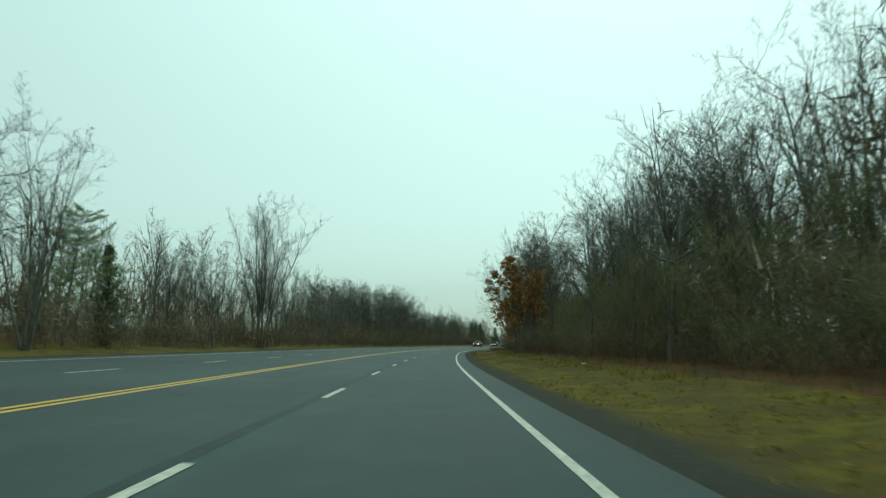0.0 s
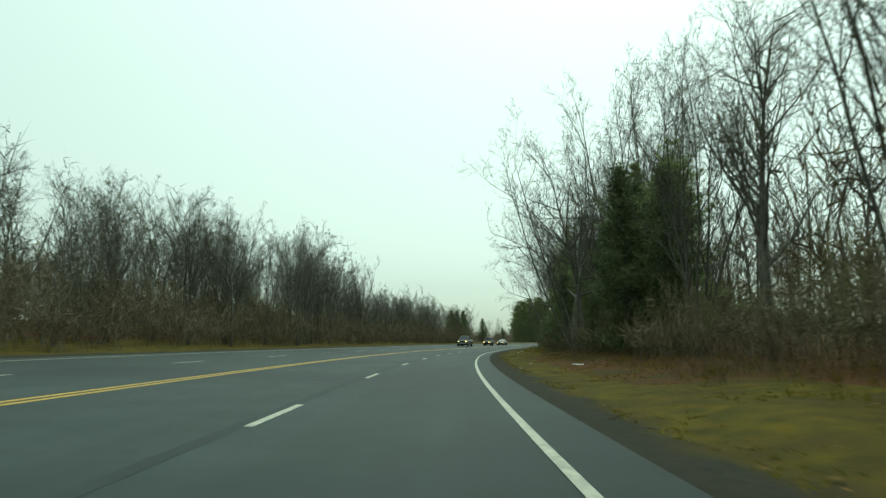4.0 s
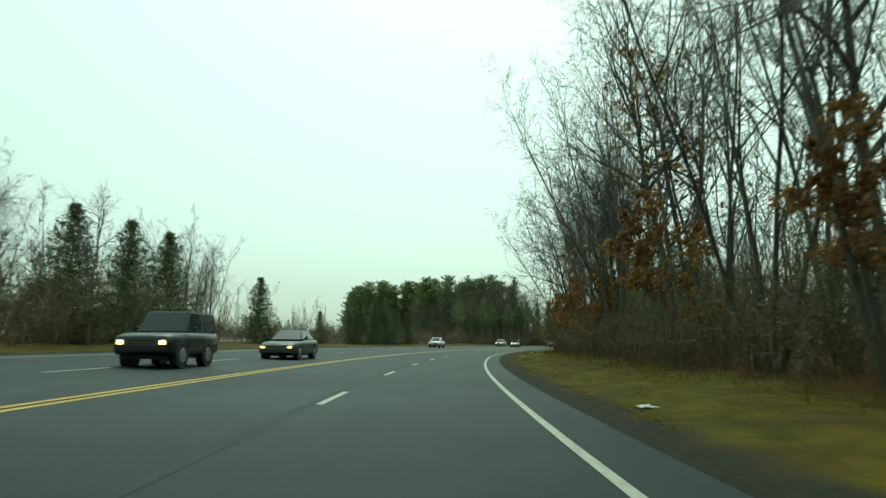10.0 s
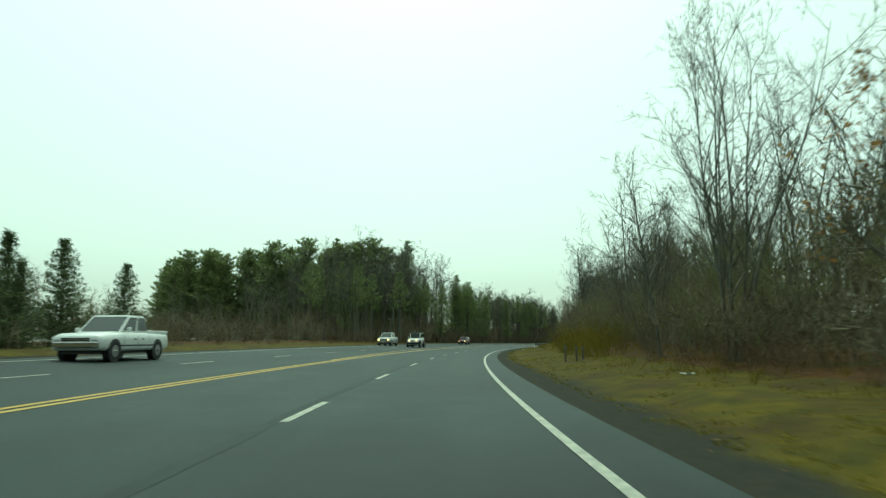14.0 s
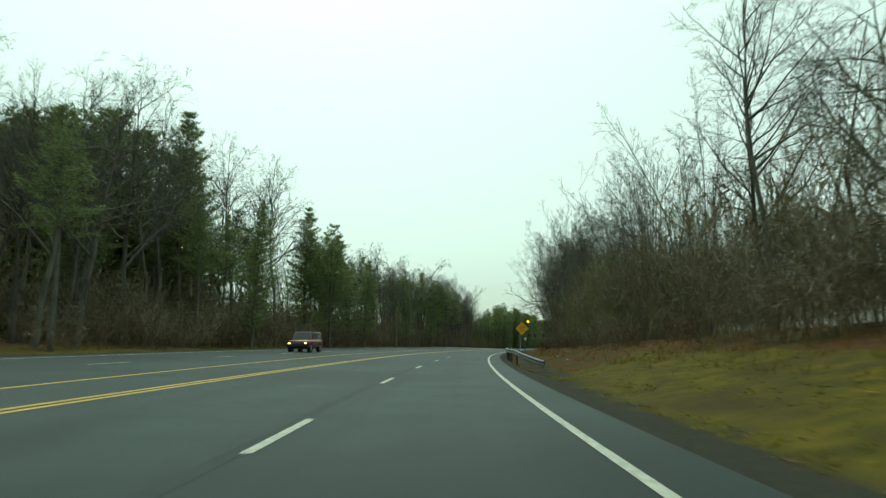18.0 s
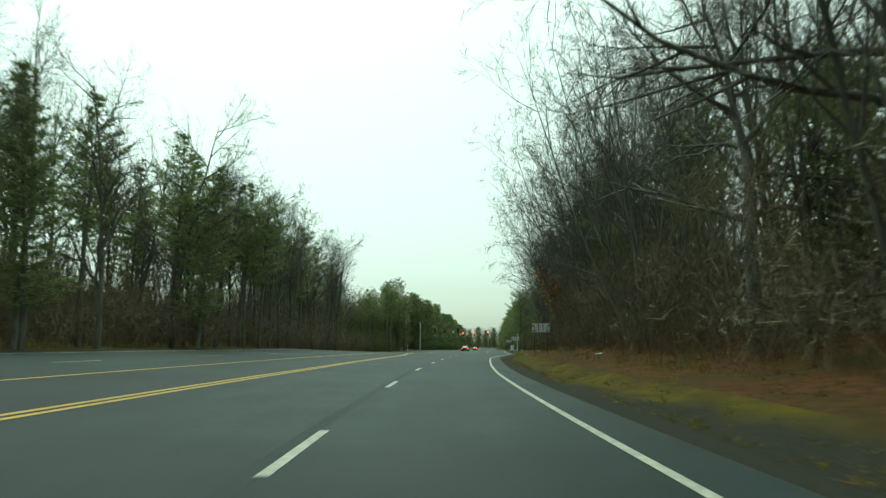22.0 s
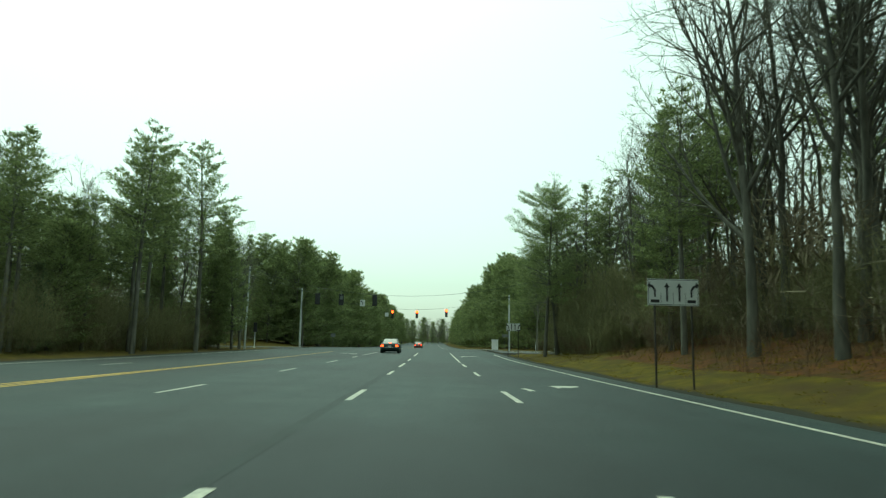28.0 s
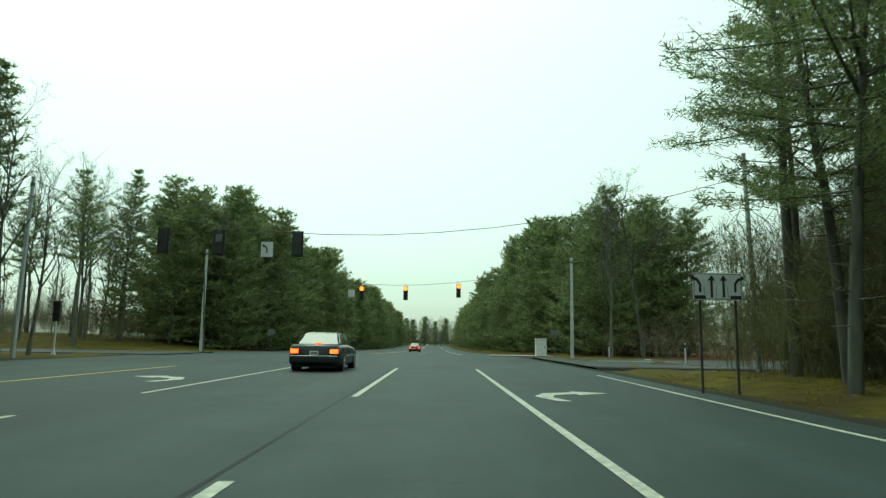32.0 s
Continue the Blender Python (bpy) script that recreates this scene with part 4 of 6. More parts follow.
scatter(132, 162, -36, -22.5, 16, ["vase", "bare3", "bare0", "bare4"], 0.58, 0.70)
scatter(162, 190, -36, -20.5, 18, ["vase", "bare3", "bare0", "bare4"], 0.62, 0.74)
scatter(190, 252, -36, -20.5, 48, ["vase", "bare3", "bare0", "bare4"], 0.42, 0.54)
for s, o, z in ((250, -22.8, 0.95), (257, -23.6, 1.0), (262, -23.5, 1.0), (283, -24.8, 0.85), (305, -26.0, 0.55), (314, -23.5, 0.6), (318, -25.0, 0.7), (322, -23.4, 0.85), (325, -26.0, 0.75), (328, -23.5, 0.7), (331, -25.5, 0.65), (320, -27, 0.6), (335, -24, 0.55), (338, -28, 0.6), (342, -31, 0.55), (316, -23.6, 0.78), (319, -24.6, 0.72), (329, -24.5, 1.05), (332, -25.2, 1.0), (336, -25.4, 0.85), (341, -25.6, 0.8), (347, -25.2, 0.7), (326, -27.2, 0.8)):
    plant("spruce" if s % 3 else "cedar", s, o, z, s * 31)
scatter(252, 335, -66, -48, 18, ["bare0", "bare1", "bare3"], 0.58, 0.75)
scatter(264, 282, -34, -24, 9, ["bare3", "bare1"], 0.42, 0.6)
scatter(410, 434, -38, -26, 12, ["pine0", "pine1", "bare1"], 0.72, 0.84)
# the tall pine grove set back from the road
for i in range(46):
    f = (i + rng.uniform(0, 1)) / 46
    o = -33 - 92 * f
    kind = ["pine1", "pine4", "pine4"][i % 3]
    plant(kind, 458 + 16 * f + rng.uniform(-4, 10), o, rng.uniform(22.5, 28) / (20 if kind == "pine1" else 15), rng.uniform(0, 360))
scatter(440, 480, -60, -33, 14, ["bare2", "bare1"], 1.05, 1.25)
scatter(425, 486, -36, -23.0, 20, ["pine0", "pine1", "bare1", "pine0", "bare2"], 0.80, 0.96)
scatter(428, 480, -33, -25.5, 16, ["bare2", "bare1", "bare4"], 1.0, 1.2)
plant("pine0", 482, -21.6, 0.98, 10)
plant("pine1", 485, -22.6, 0.82, 10)
plant("layered", 487, -23.4, 0.92, 70)
plant("pine0", 479, -23.4, 0.9, 100)
plant("pine1", 494, -23.0, 0.68, 150)
plant("pine1", 457, -21.8, 0.74, 70)
plant("pine1", 500, -22.0, 0.74, 70)
scatter(488, 512, -34, -23.5, 14, ["pine0", "bare1", "pine0", "bare2", "bare4"], 0.78, 0.92)
scatter(508, 560, -36, -21.5, 32, ["bare1", "bare4", "bare2", "pine0", "bare0", "pine0", "bare1"], 0.86, 1.02)
plant("pine1", 543, -20.8, 0.74, 40)
plant("layered", 556, -20.6, 0.82, 140)
plant("pine1", 524, -21.0, 0.72, 240)
scatter(560, 640, -44, -26.0, 14, ["pine0", "layered", "pine1"], 0.82, 0.98)
scatter(556, 604, -34, -22.0, 30, ["layered", "bare2", "bare1", "bare4", "bare0", "pine0", "bare1"], 0.84, 1.0)
scatter(600, 645, -44, -27, 16, ["bare1", "bare3", "bare4", "pine0"], 0.6, 0.78)
for s, o, kind, z in ((648, -21.8, "layered", 0.92), (650.5, -23.2, "layered", 0.88), (658, -20.9, "layered", 1.0), (655, -24.0, "pine0", 0.98), (660, -25.0, "pine0", 0.92), (641, -26.0, "pine0", 0.8), (667, -20.6, "pine1", 0.66), (672, -23.5, "pine1", 0.6), (624, -21.6, "dying", 0.66)):
    plant(kind, s, o, z, s * 17)
plant("bare1", 664, -25.0, 0.75, 10)
# the dark lower storey of young evergreens behind them
scatter(638, 674, -31, -24.5, 16, ["cedar", "pine2", "cedar", "pine0"], 0.62, 0.8)
scatter(640, 672, -40, -31, 12, ["bare1", "bare2", "pine2"], 0.7, 0.85)
plant("pine1", 677, -26.5, 0.85, 40)
plant("pine0", 672, -30, 0.95, 140)
plant("bare1", 671, -25.5, 0.9, 70)
plant("bare2", 668, -28.5, 0.9, 170)
plant("pine2", 662, -31, 0.9, 20)
plant("pine2", 669, -23.8, 0.85, 20)
plant("bare1", 679.5, -23.6, 0.62, 10)
plant("bare1", 674.5, -22.0, 0.72, 200)
scatter(697, 712, -70, -30, 16, ["bare1", "bare2", "pine0"], 0.75, 0.95)
plant("bare1", 712, -36, 0.7, 60)
plant("oak", 716, -33, 0.9, 60)
for s, o, z in ((710, -28, 1.1), (714, -25.7, 1.22), (718, -23.5, 1.28), (722, -27, 1.34), (726, -22.5, 1.25), (718, -32, 1.1), (730, -25, 1.3), (712, -22.5, 0.95), (706, -31, 0.85), (716, -29, 1.28), (722, -21.5, 1.2), (738, -22.5, 1.25)):
    plant("pine1" if s == 706 else "pine2", s, o, z, s * 29)
scatter(732, 1000, -25, -19.5, 44, ["pine4"], 1.05, 1.3)
# woods that close the view where the road drops and bends away
for k in range(30):
    plant(("pine4", "bare0", "pine4", "vase")[k % 4], 1010 + (k * 37) % 60, -46 + 3.2 * k, (1.15, 0.85, 1.0, 0.8)[k % 4], k * 77)


# ---- undergrowth: uncounted shrubs and saplings in the woods' edge ----
def undergrowth(name, label, mat, spots, seeds=(1, 2, 3, 4), fat=1.0, stems=40, sub=6):
    """spots: rows of s, o, height, width, lift over the ground."""
    kinds = [bush_arrays(q, stems, sub, fat) for q in seeds]
    VV, FF, base = [], [], 0
    r = np.random.default_rng(len(spots))
    for i, (s, o, h, w, up) in enumerate(spots):
        v, f = kinds[i % len(kinds)]
        a = r.uniform(0, 6.28)
        c, sn = math.cos(a) * w, math.sin(a) * w
        q = np.stack([v[:, 0] * c - v[:, 1] * sn, v[:, 0] * sn + v[:, 1] * c, v[:, 2] * h], 1) + at(s, o, float(land(s, o)) + up)
        VV.append(q)
        FF.append(f + base)
        base += len(v)
    return tagged(new(name, fast_mesh(name, np.concatenate(VV), np.concatenate(FF), mat)), label, "undergrowth", kind="stuff")


def belt(s0, s1, o0, o1, n, h0, h1, seed, most=3.2):
    """A band of brush between two heights; above what one shrub reaches, vines and saplings carry it up."""
    r = np.random.default_rng(seed)
    rows = []
    for _ in range(n):
        f = r.random()
        top = r.uniform(h0, h1) * (0.75 + 0.35 * math.sin((s0 + (s1 - s0) * f) * 0.21) ** 2)
        h = min(top, r.uniform(0.7, 1.0) * most)
        rows.append((s0 + (s1 - s0) * f, o0 + (o1 - o0) * r.random() ** 1.2, h, h * r.uniform(0.55, 0.95), (top - h) * r.random() ** 0.7 * (r.random() > 0.35)))
    return rows


undergrowth("undergrowth", "tangled brown leafless brush at the edge of the woods", BRUSH,
    belt(-30, 70, 9.5, 16, 150, 2.5, 6.0, 1) + belt(70, 190, 8.4, 15, 200, 2.0, 4.6, 2) + belt(190, 330, 8.0, 14, 280, 2.5, 5.0, 3)
    + belt(330, 410, 11, 18, 150, 3.0, 6.0, 4) + belt(352, 414, 9.8, 13, 110, 2.0, 4.8, 104, 3.0) + belt(405, 480, 9.5, 18, 300, 5.5, 9.5, 5) + belt(480, 570, 8.2, 15, 420, 5.0, 9.5, 6)
    + belt(565, 670, 12, 21, 260, 3.0, 7.0, 7) + belt(636, 671, 16, 30, 110, 4.5, 8.0, 41, 4) + belt(640, 671, 30, 60, 60, 3.0, 7.0, 44, 5) + belt(695, 716, 15, 60, 80, 3.0, 6.0, 42, 5) + belt(706, 900, 13.5, 22, 120, 2.5, 5.5, 8, 4.5), fat=1.45, stems=20, sub=8)
undergrowth("undergrowth_far_side", "brown leafless brush below the woods", BRUSH,
    belt(-40, 110, -28, -18.5, 130, 2.0, 5.0, 9, 4) + belt(110, 255, -32, -18, 240, 3.0, 7.0, 10, 4) + belt(250, 345, -40, -21, 110, 1.2, 3.5, 11)
    + belt(345, 445, -60, -24, 170, 3.0, 7.0, 12, 4.5) + belt(440, 600, -34, -21.5, 380, 3.5, 8.0, 13, 4.2) + belt(600, 681, -46, -23.5, 150, 2.5, 5.0, 14, 4) + belt(712, 735, -70, -33, 90, 2.5, 6.0, 43, 5) + belt(670, 712, -150, -121, 80, 4.0, 9.0, 45, 6) + belt(697, 716, -120, -48, 90, 3.0, 6.0, 46, 4.5)
    + belt(716, 900, -30, -20.5, 130, 3.0, 6.5, 15, 5), fat=1.6, stems=20, sub=7)
undergrowth("vine_thicket", "dull green vines and brush climbing the trees", BRUSHG,
    belt(14, 72, 11, 16.5, 230, 5.0, 8.5, 16) + belt(110, 180, 10, 14, 50, 3.0, 6.5, 17) + belt(410, 470, 12, 18, 90, 7.0, 11.0, 18) + belt(495, 565, 10, 15, 110, 7.0, 13.0, 19) + belt(560, 664, 13, 20, 130, 5.0, 10.0, 20)
    + belt(-30, 20, 11, 16, 50, 4.0, 8.0, 51) + belt(60, 110, 10.5, 15, 50, 4.0, 7.0, 52) + belt(180, 335, 9.5, 15, 300, 4.0, 8.0, 53) + belt(335, 412, 11.5, 18, 150, 3.5, 6.5, 54) + belt(640, 671, 16, 28, 70, 5, 9, 55, 4), fat=1.15, stems=19, sub=17)
undergrowth("roadside_thicket", "dense fine brown brush beside the crossing", BRUSHG, belt(645, 670, 11.3, 20, 210, 4.5, 8.5, 71, 4) + belt(600, 645, 12.5, 18, 60, 3, 5, 72, 3.5), fat=0.85, stems=48, sub=12)
undergrowth("back_brush", "grey-brown brush deep in the woods", BRUSH,
    belt(-60, 664, 15, 28, 560, 6.0, 13.0, 31, 6.5) + belt(-60, 255, -48, -26, 230, 4.0, 8.5, 32, 6.5) + belt(440, 670, -50, -28, 280, 6.0, 12.0, 33, 6.5) + belt(240, 440, -150, -70, 230, 5.0, 9.0, 34, 7) + belt(700, 1060, 20, 50, 120, 4.0, 8.0, 35, 7) + belt(700, 1060, -60, -26, 130, 4.0, 8.0, 36, 7) + belt(1080, 1200, -150, 150, 170, 6.0, 14.0, 37, 9) + belt(636, 730, 60, 150, 120, 6, 11, 61, 7) + belt(640, 730, -150, -75, 100, 6, 11, 62, 7), fat=2.2, stems=16, sub=11)
undergrowth("corner_thicket", "dense dull grey-green brush below the pines round the crossing", BRUSHG, belt(634, 677, -29, -22.8, 190, 3.5, 7.0, 83, 3.6) + belt(660, 670, 13.5, 30, 90, 3.5, 6.5, 96, 3.6) + belt(700, 714, -80, -30, 120, 2.5, 5.5, 97, 3.6), fat=0.85, stems=60, sub=7)
undergrowth("rail_thicket", "dense dull brown-green brush behind the guardrail", BRUSHG, belt(444, 486, 11.0, 17, 190, 6.0, 10.0, 98, 4.0), fat=0.9, stems=44, sub=10)
undergrowth("thicket_far_side", "soft grey-brown thicket of saplings below the woods", BRUSH,
    belt(-40, 110, -27, -19.5, 190, 2.0, 5.0, 91, 3.5) + belt(110, 255, -29, -19.0, 330, 3.0, 7.0, 92, 4.0) + belt(250, 350, -40, -23.0, 130, 1.5, 4.0, 95, 3.0) + belt(440, 600, -30, -21.5, 330, 3.0, 7.0, 93, 4.0) + belt(600, 672, -40, -23.5, 110, 2.5, 5.0, 94, 3.5), fat=1.35, stems=15, sub=14)
undergrowth("brambles", "low reddish-brown brambles and dead weeds before the woods", BRAMBLE,
    belt(-30, 110, 8.2, 12, 190, 0.6, 2.2, 81, 1.8) + belt(96, 140, 5.5, 9, 90, 0.3, 1.0, 82, 1.0) + belt(140, 330, 7.2, 10.5, 280, 0.6, 2.0, 83, 1.8) + belt(330, 480, 8.2, 13, 220, 0.6, 2.2, 84, 1.8) + belt(480, 570, 7.0, 10, 150, 0.5, 2.0, 85, 1.8) + belt(570, 668, 9.5, 14, 150, 0.5, 2.0, 86, 1.8)
    + belt(-40, 255, -24, -17.5, 300, 0.8, 2.4, 87, 2.2) + belt(345, 600, -25, -20.5, 260, 0.8, 2.4, 88, 2.2) + belt(600, 676, -30, -22, 90, 0.6, 2.0, 89, 2.0), fat=1.1, stems=14, sub=9)
undergrowth("golden_shrub", "straw-coloured shrubs in tall dry grass", BLADE, belt(336, 352, 6.5, 9, 26, 1.2, 2.6, 21) + belt(150, 190, 5.5, 8, 20, 0.4, 0.9, 22))


# deep woods behind the first rows
def deep_woods(name, label, spots):
    VV, FF, base = [], [], 0
    r = np.random.default_rng(77)
    kinds = []
    for q in range(3):
        V, F = [], []
        rr = np.random.default_rng(q + 5)
        tube(V, F, [np.array((0, 0, -0.5)), np.array((0.1, 0, 0.5)), np.array((0, 0.1, 1.0))], [0.007, 0.005, 0.001], 4)
        f = rr.uniform(0.3, 0.98, 26)
        p = np.stack([0.05 * f, 0.05 * f, f], 1)
        ang = rr.uniform(0, 6.28, 26)
        d = np.stack([np.cos(ang) * 0.6, np.sin(ang) * 0.6, rr.uniform(0.5, 1.1, 26)], 1) * (rr.uniform(0.14, 0.28, 26) * (1.25 - f))[:, None]
        g = np.repeat(p, 4, 0) + np.repeat(d, 4, 0) * rr.uniform(0.25, 1, (104, 1))
        v, k = joined([(np.array(V), np.array(F)), blades(p, p + d, np.full(26, 0.003), rr), blades(g, g + np.repeat(d, 4, 0) * 0.3 + rr.normal(0, 0.045, g.shape), np.full(104, 0.0017), rr)])
        kinds.append((v, k))
    for i, (s, o, h) in enumerate(spots):
        v, f = kinds[i % 3]
        a = r.uniform(0, 6.28)
        c, sn = math.cos(a), math.sin(a)
        q = np.stack([v[:, 0] * c - v[:, 1] * sn, v[:, 0] * sn + v[:, 1] * c, v[:, 2]], 1) * h + at(s, o, float(land(s, o)))
        VV.append(q)
        FF.append(f + base)
        base += len(v)
    return tagged(new(name, fast_mesh(name, np.concatenate(VV), np.concatenate(FF), TWIG)), label, "woods", kind="stuff")


r2 = np.random.default_rng(3)
spots = []
for s0, s1, o0, o1, n, h in ((-60, 665, 15, 40, 820, 15), (-60, 255, -55, -24, 420, 12.5), (340, 445, -110, -45, 90, 9), (440, 670, -70, -32, 260, 17), (700, 1050, 18, 60, 160, 14), (700, 1050, -65, -24, 170, 15), (245, 350, -150, -60, 190, 13)):
    spots += [(r2.uniform(s0, s1), r2.uniform(o0, o1), h * r2.uniform(0.7, 1.1)) for _ in range(n)]
spots += [(r2.uniform(1120, 1240), r2.uniform(-160, 160), 14 * r2.uniform(0.7, 1.3)) for _ in range(160)]
deep_woods("woods", "deep leafless grey-brown winter woods", spots)

# ---- signs, rails and signals ----
def place(name, label, category, s, o, rz=0.0, group="", z=None):
    return thing(name, label, category, group, turned(s, o, float(land(s, o)) if z is None else z, rz))


def lettering(name, text, size, mat, parent, m):
    """Raised letters as a mesh."""
    cu = bpy.data.curves.new(name, "FONT")
    cu.body, cu.size, cu.align_x, cu.align_y, cu.extrude = text, size, "CENTER", "CENTER", 0.002
    tmp = new("letters_source", cu)
    me = bpy.data.meshes.new_from_object(tmp.evaluated_get(bpy.context.evaluated_depsgraph_get()))
    bpy.data.objects.remove(tmp)
    me.materials.clear()
    me.materials.append(mat)
    return part(name, me, None, parent, "black capital letters", m)


def guardrail():
    root = place("guardrail", "weathered galvanised W-beam guardrail on steel posts", "guardrail", 428, 4.2, z=0)
    inv = root.matrix_basis.inverted()

    def off(s): return edge(s) + 1.42 + 1.25 * np.clip((440 - s) / 12.4, 0, 1) ** 1.5
    prof = [(0.00, 0.38), (-0.06, 0.43), (-0.06, 0.47), (0.00, 0.51), (0.00, 0.545), (-0.06, 0.59), (-0.06, 0.63), (0.00, 0.69), (0.02, 0.69), (0.02, 0.38)]
    for a in np.linspace(427.6, 472, 7):
        s = np.linspace(a, a + 44.4 / 6 + 0.05, 6)
        V = np.concatenate([at(s, off(s) + x, z + 0.05 - 0.50 * np.clip((436.5 - s) / 8.5, 0, 1) - 0.035 * np.clip(s - 474, 0, 5)) for x, z in prof])
        n, F = 6, []
        for c in range(len(prof)):
            for i in range(5):
                p, q = c * n + i, ((c + 1) % len(prof)) * n + i
                F += [(p, q, q + 1), (p, q + 1, p + 1)]
        V = [inv @ Vector(v) for v in V]
        part("beam", fast_mesh("beam", V, F, STEEL), None, root)
    post = box(-0.05, 0.05, -0.08, 0.08, -0.5, 0.66, 0.008, 1)
    me = bpy.data.meshes.new("post")
    post.to_mesh(me)
    post.free()
    me.materials.append(POSTM)
    for s in np.arange(436, 477, 3.8):
        part("post", me, None, root, m=inv @ turned(s, off(s) + 0.12, 0.0))
    return root


guardrail()


def flashing_sign():
    root = place("warning_sign", "orange-yellow diamond warning sign with two beacons", "warning sign", 494, 4.25)
    zb = float(land(494, 4.25))
    c, h = 3.45 - zb, 1.03
    part("diamond", plate([(0, c - h), (h, c), (0, c + h), (-h, c)], -0.006, 0.006), SIGNY, root, "orange-yellow diamond sheet")
    rim = plate([(0, c - h * 0.95), (h * 0.95, c), (0, c + h * 0.95), (-h * 0.95, c)], -0.009, -0.006)
    part("border", rim, BLACKM, root)
    part("face", plate([(0, c - h * 0.92), (h * 0.92, c), (0, c + h * 0.92), (-h * 0.92, c)], -0.012, -0.009), SIGNY, root)
    for i, w in enumerate(("WHEN", "FLASHING", "STOP", "AHEAD")):
        lettering("legend", w, 0.235, BLACKM, root, pose(0, -0.016, c + 0.36 - 0.235 * i, 90, 0, 0))
    for x in (-0.42, 0.42):
        part("post", box(x - 0.04, x + 0.04, 0.02, 0.08, -0.4, c + 0.65, 0.006, 1), STEEL, root)
    part("crossbar", rod((-0.98, 0.03, c + 0.92), (0.88, 0.03, c + 1.02), 0.02), STEEL, root)
    for x, z, mat, lab in ((-1.0, c + 0.9, DARKLENS, "unlit dark lens"), (0.9, c + 1.02, AMBER, "lit amber lens")):
        b = part("beacon", rod((x, -0.05, z), (x, 0.14, z), 0.16, 0.11, 16), BLACKM, root)
        part("lens", rod((x, -0.10, z), (x, -0.05, z), 0.10, 0.145, 16), mat, b, lab)
        part("visor", rod((x, -0.16, z + 0.10), (x, -0.02, z + 0.11), 0.03, 0.03, 8), BLACKM, b)
    part("control_box", box(0.32, 0.62, -0.10, 0.02, c - 1.75, c - 1.32, 0.01), SIGNW, root, "pale grey control box")
    return root


flashing_sign()


def bent_arrow(k):
    p = [(-0.03, -0.2), (0.03, -0.2), (0.03, -0.02), (0.10, 0.08), (0.16, 0.10), (0.13, 0.03), (0.24, 0.14), (0.14, 0.24), (0.15, 0.165), (0.06, 0.14), (-0.03, 0.01)]
    return [(k * x, z) for x, z in (p if k > 0 else p[::-1])]


def lane_sign(s, o, zc, w=1.55, h=0.78, rz=0.0):
    root = place("lane_sign", "white lane-use sign with four black arrows on two posts", "road sign", s, o, rz, "lane-use signs")
    c = zc - float(land(s, o))
    part("sheet", box(-w / 2, w / 2, -0.005, 0.005, c - h / 2, c + h / 2), SIGNW, root)
    part("border", box(-w / 2 + 0.02, w / 2 - 0.02, -0.007, -0.005, c - h / 2 + 0.02, c + h / 2 - 0.02), BLACKM, root)
    part("face", box(-w / 2 + 0.035, w / 2 - 0.035, -0.010, -0.007, c - h / 2 + 0.035, c + h / 2 - 0.035), SIGNW, root)
    for i, x in enumerate((-0.5, -0.17, 0.17, 0.5)):
        x *= w / 1.4
        if i in (0, 3):
            poly = [(x + a * 0.95, c + 0.06 + b) for a, b in bent_arrow(-1 if i == 0 else 1)]
        else:
            poly = [(x + a, c + b) for a, b in ((-0.03, -0.27), (0.03, -0.27), (0.03, 0.14), (0.09, 0.14), (0, 0.28), (-0.09, 0.14), (-0.03, 0.14))]
        part("arrow", plate(poly, -0.014, -0.010), BLACKM, root)
        if i in (0, 3):
            part("bar", box(x - 0.13, x + 0.13, -0.014, -0.010, c - 0.31, c - 0.22), BLACKM, root)
        if i:
            part("divider", box(x - 0.19, x - 0.18, -0.013, -0.010, c - 0.33, c - 0.02), BLACKM, root)
    for x in (-w * 0.36, w * 0.36):
        part("post", box(x - 0.025, x + 0.025, 0.01, 0.05, -0.4, c + h / 2 - 0.05, 0.005, 1), POSTM, root)
    return root


lane_sign(549, 5.97, 2.64, 1.48, 0.76)
lane_sign(620, 6.55, 2.75, rz=4)
lane_sign(657.5, 6.35, 2.55, 1.2, 0.66)


def pole(name, label, s, o, h, r0, r1, mat, lean=0.0):
    root = place(name, label, "utility pole", s, o)
    part("shaft", rod((0, 0, -0.4), (lean, 0, h), r0, r1, 12), mat, root)
    part("cap", rod((lean, 0, h), (lean, 0, h + 0.05), r1 * 1.25, r1 * 1.1, 12), mat, root)
    part("band", rod((lean * 0.95, 0, h * 0.95), (lean * 0.97, 0, h * 0.97), r1 * 1.3, r1 * 1.3, 12), STEEL, root)
    return root


pole("signal_pole", "galvanised steel signal pole on the grass corner", 696, -19.7, 8.4, 0.14, 0.10, POLEM)
pole("signal_pole", "galvanised steel signal pole by the side street", 692, 9.9, 7.7, 0.14, 0.10, POLEM)
pole("utility_pole", "grey weathered utility pole in the brush", 669, 12.9, 9.3, 0.12, 0.09, POLEM, -0.25)
pole("utility_pole", "weathered pole carrying the span wire", 675, -21.6, 9.2, 0.12, 0.09, POLEM, 0.14)


def wire(label, a, b, sag, r=0.014, n=14):
    pts = [np.array(a) * (1 - f) + np.array(b) * f - np.array((0, 0, 4 * sag * f * (1 - f))) for f in np.linspace(0, 1, n)]
    V, F = [], []
    tube(V, F, pts, [r] * n, 4)
    return tagged(new("span_wire", fast_mesh("span_wire", V, F, BLACKM)), label, "cable")


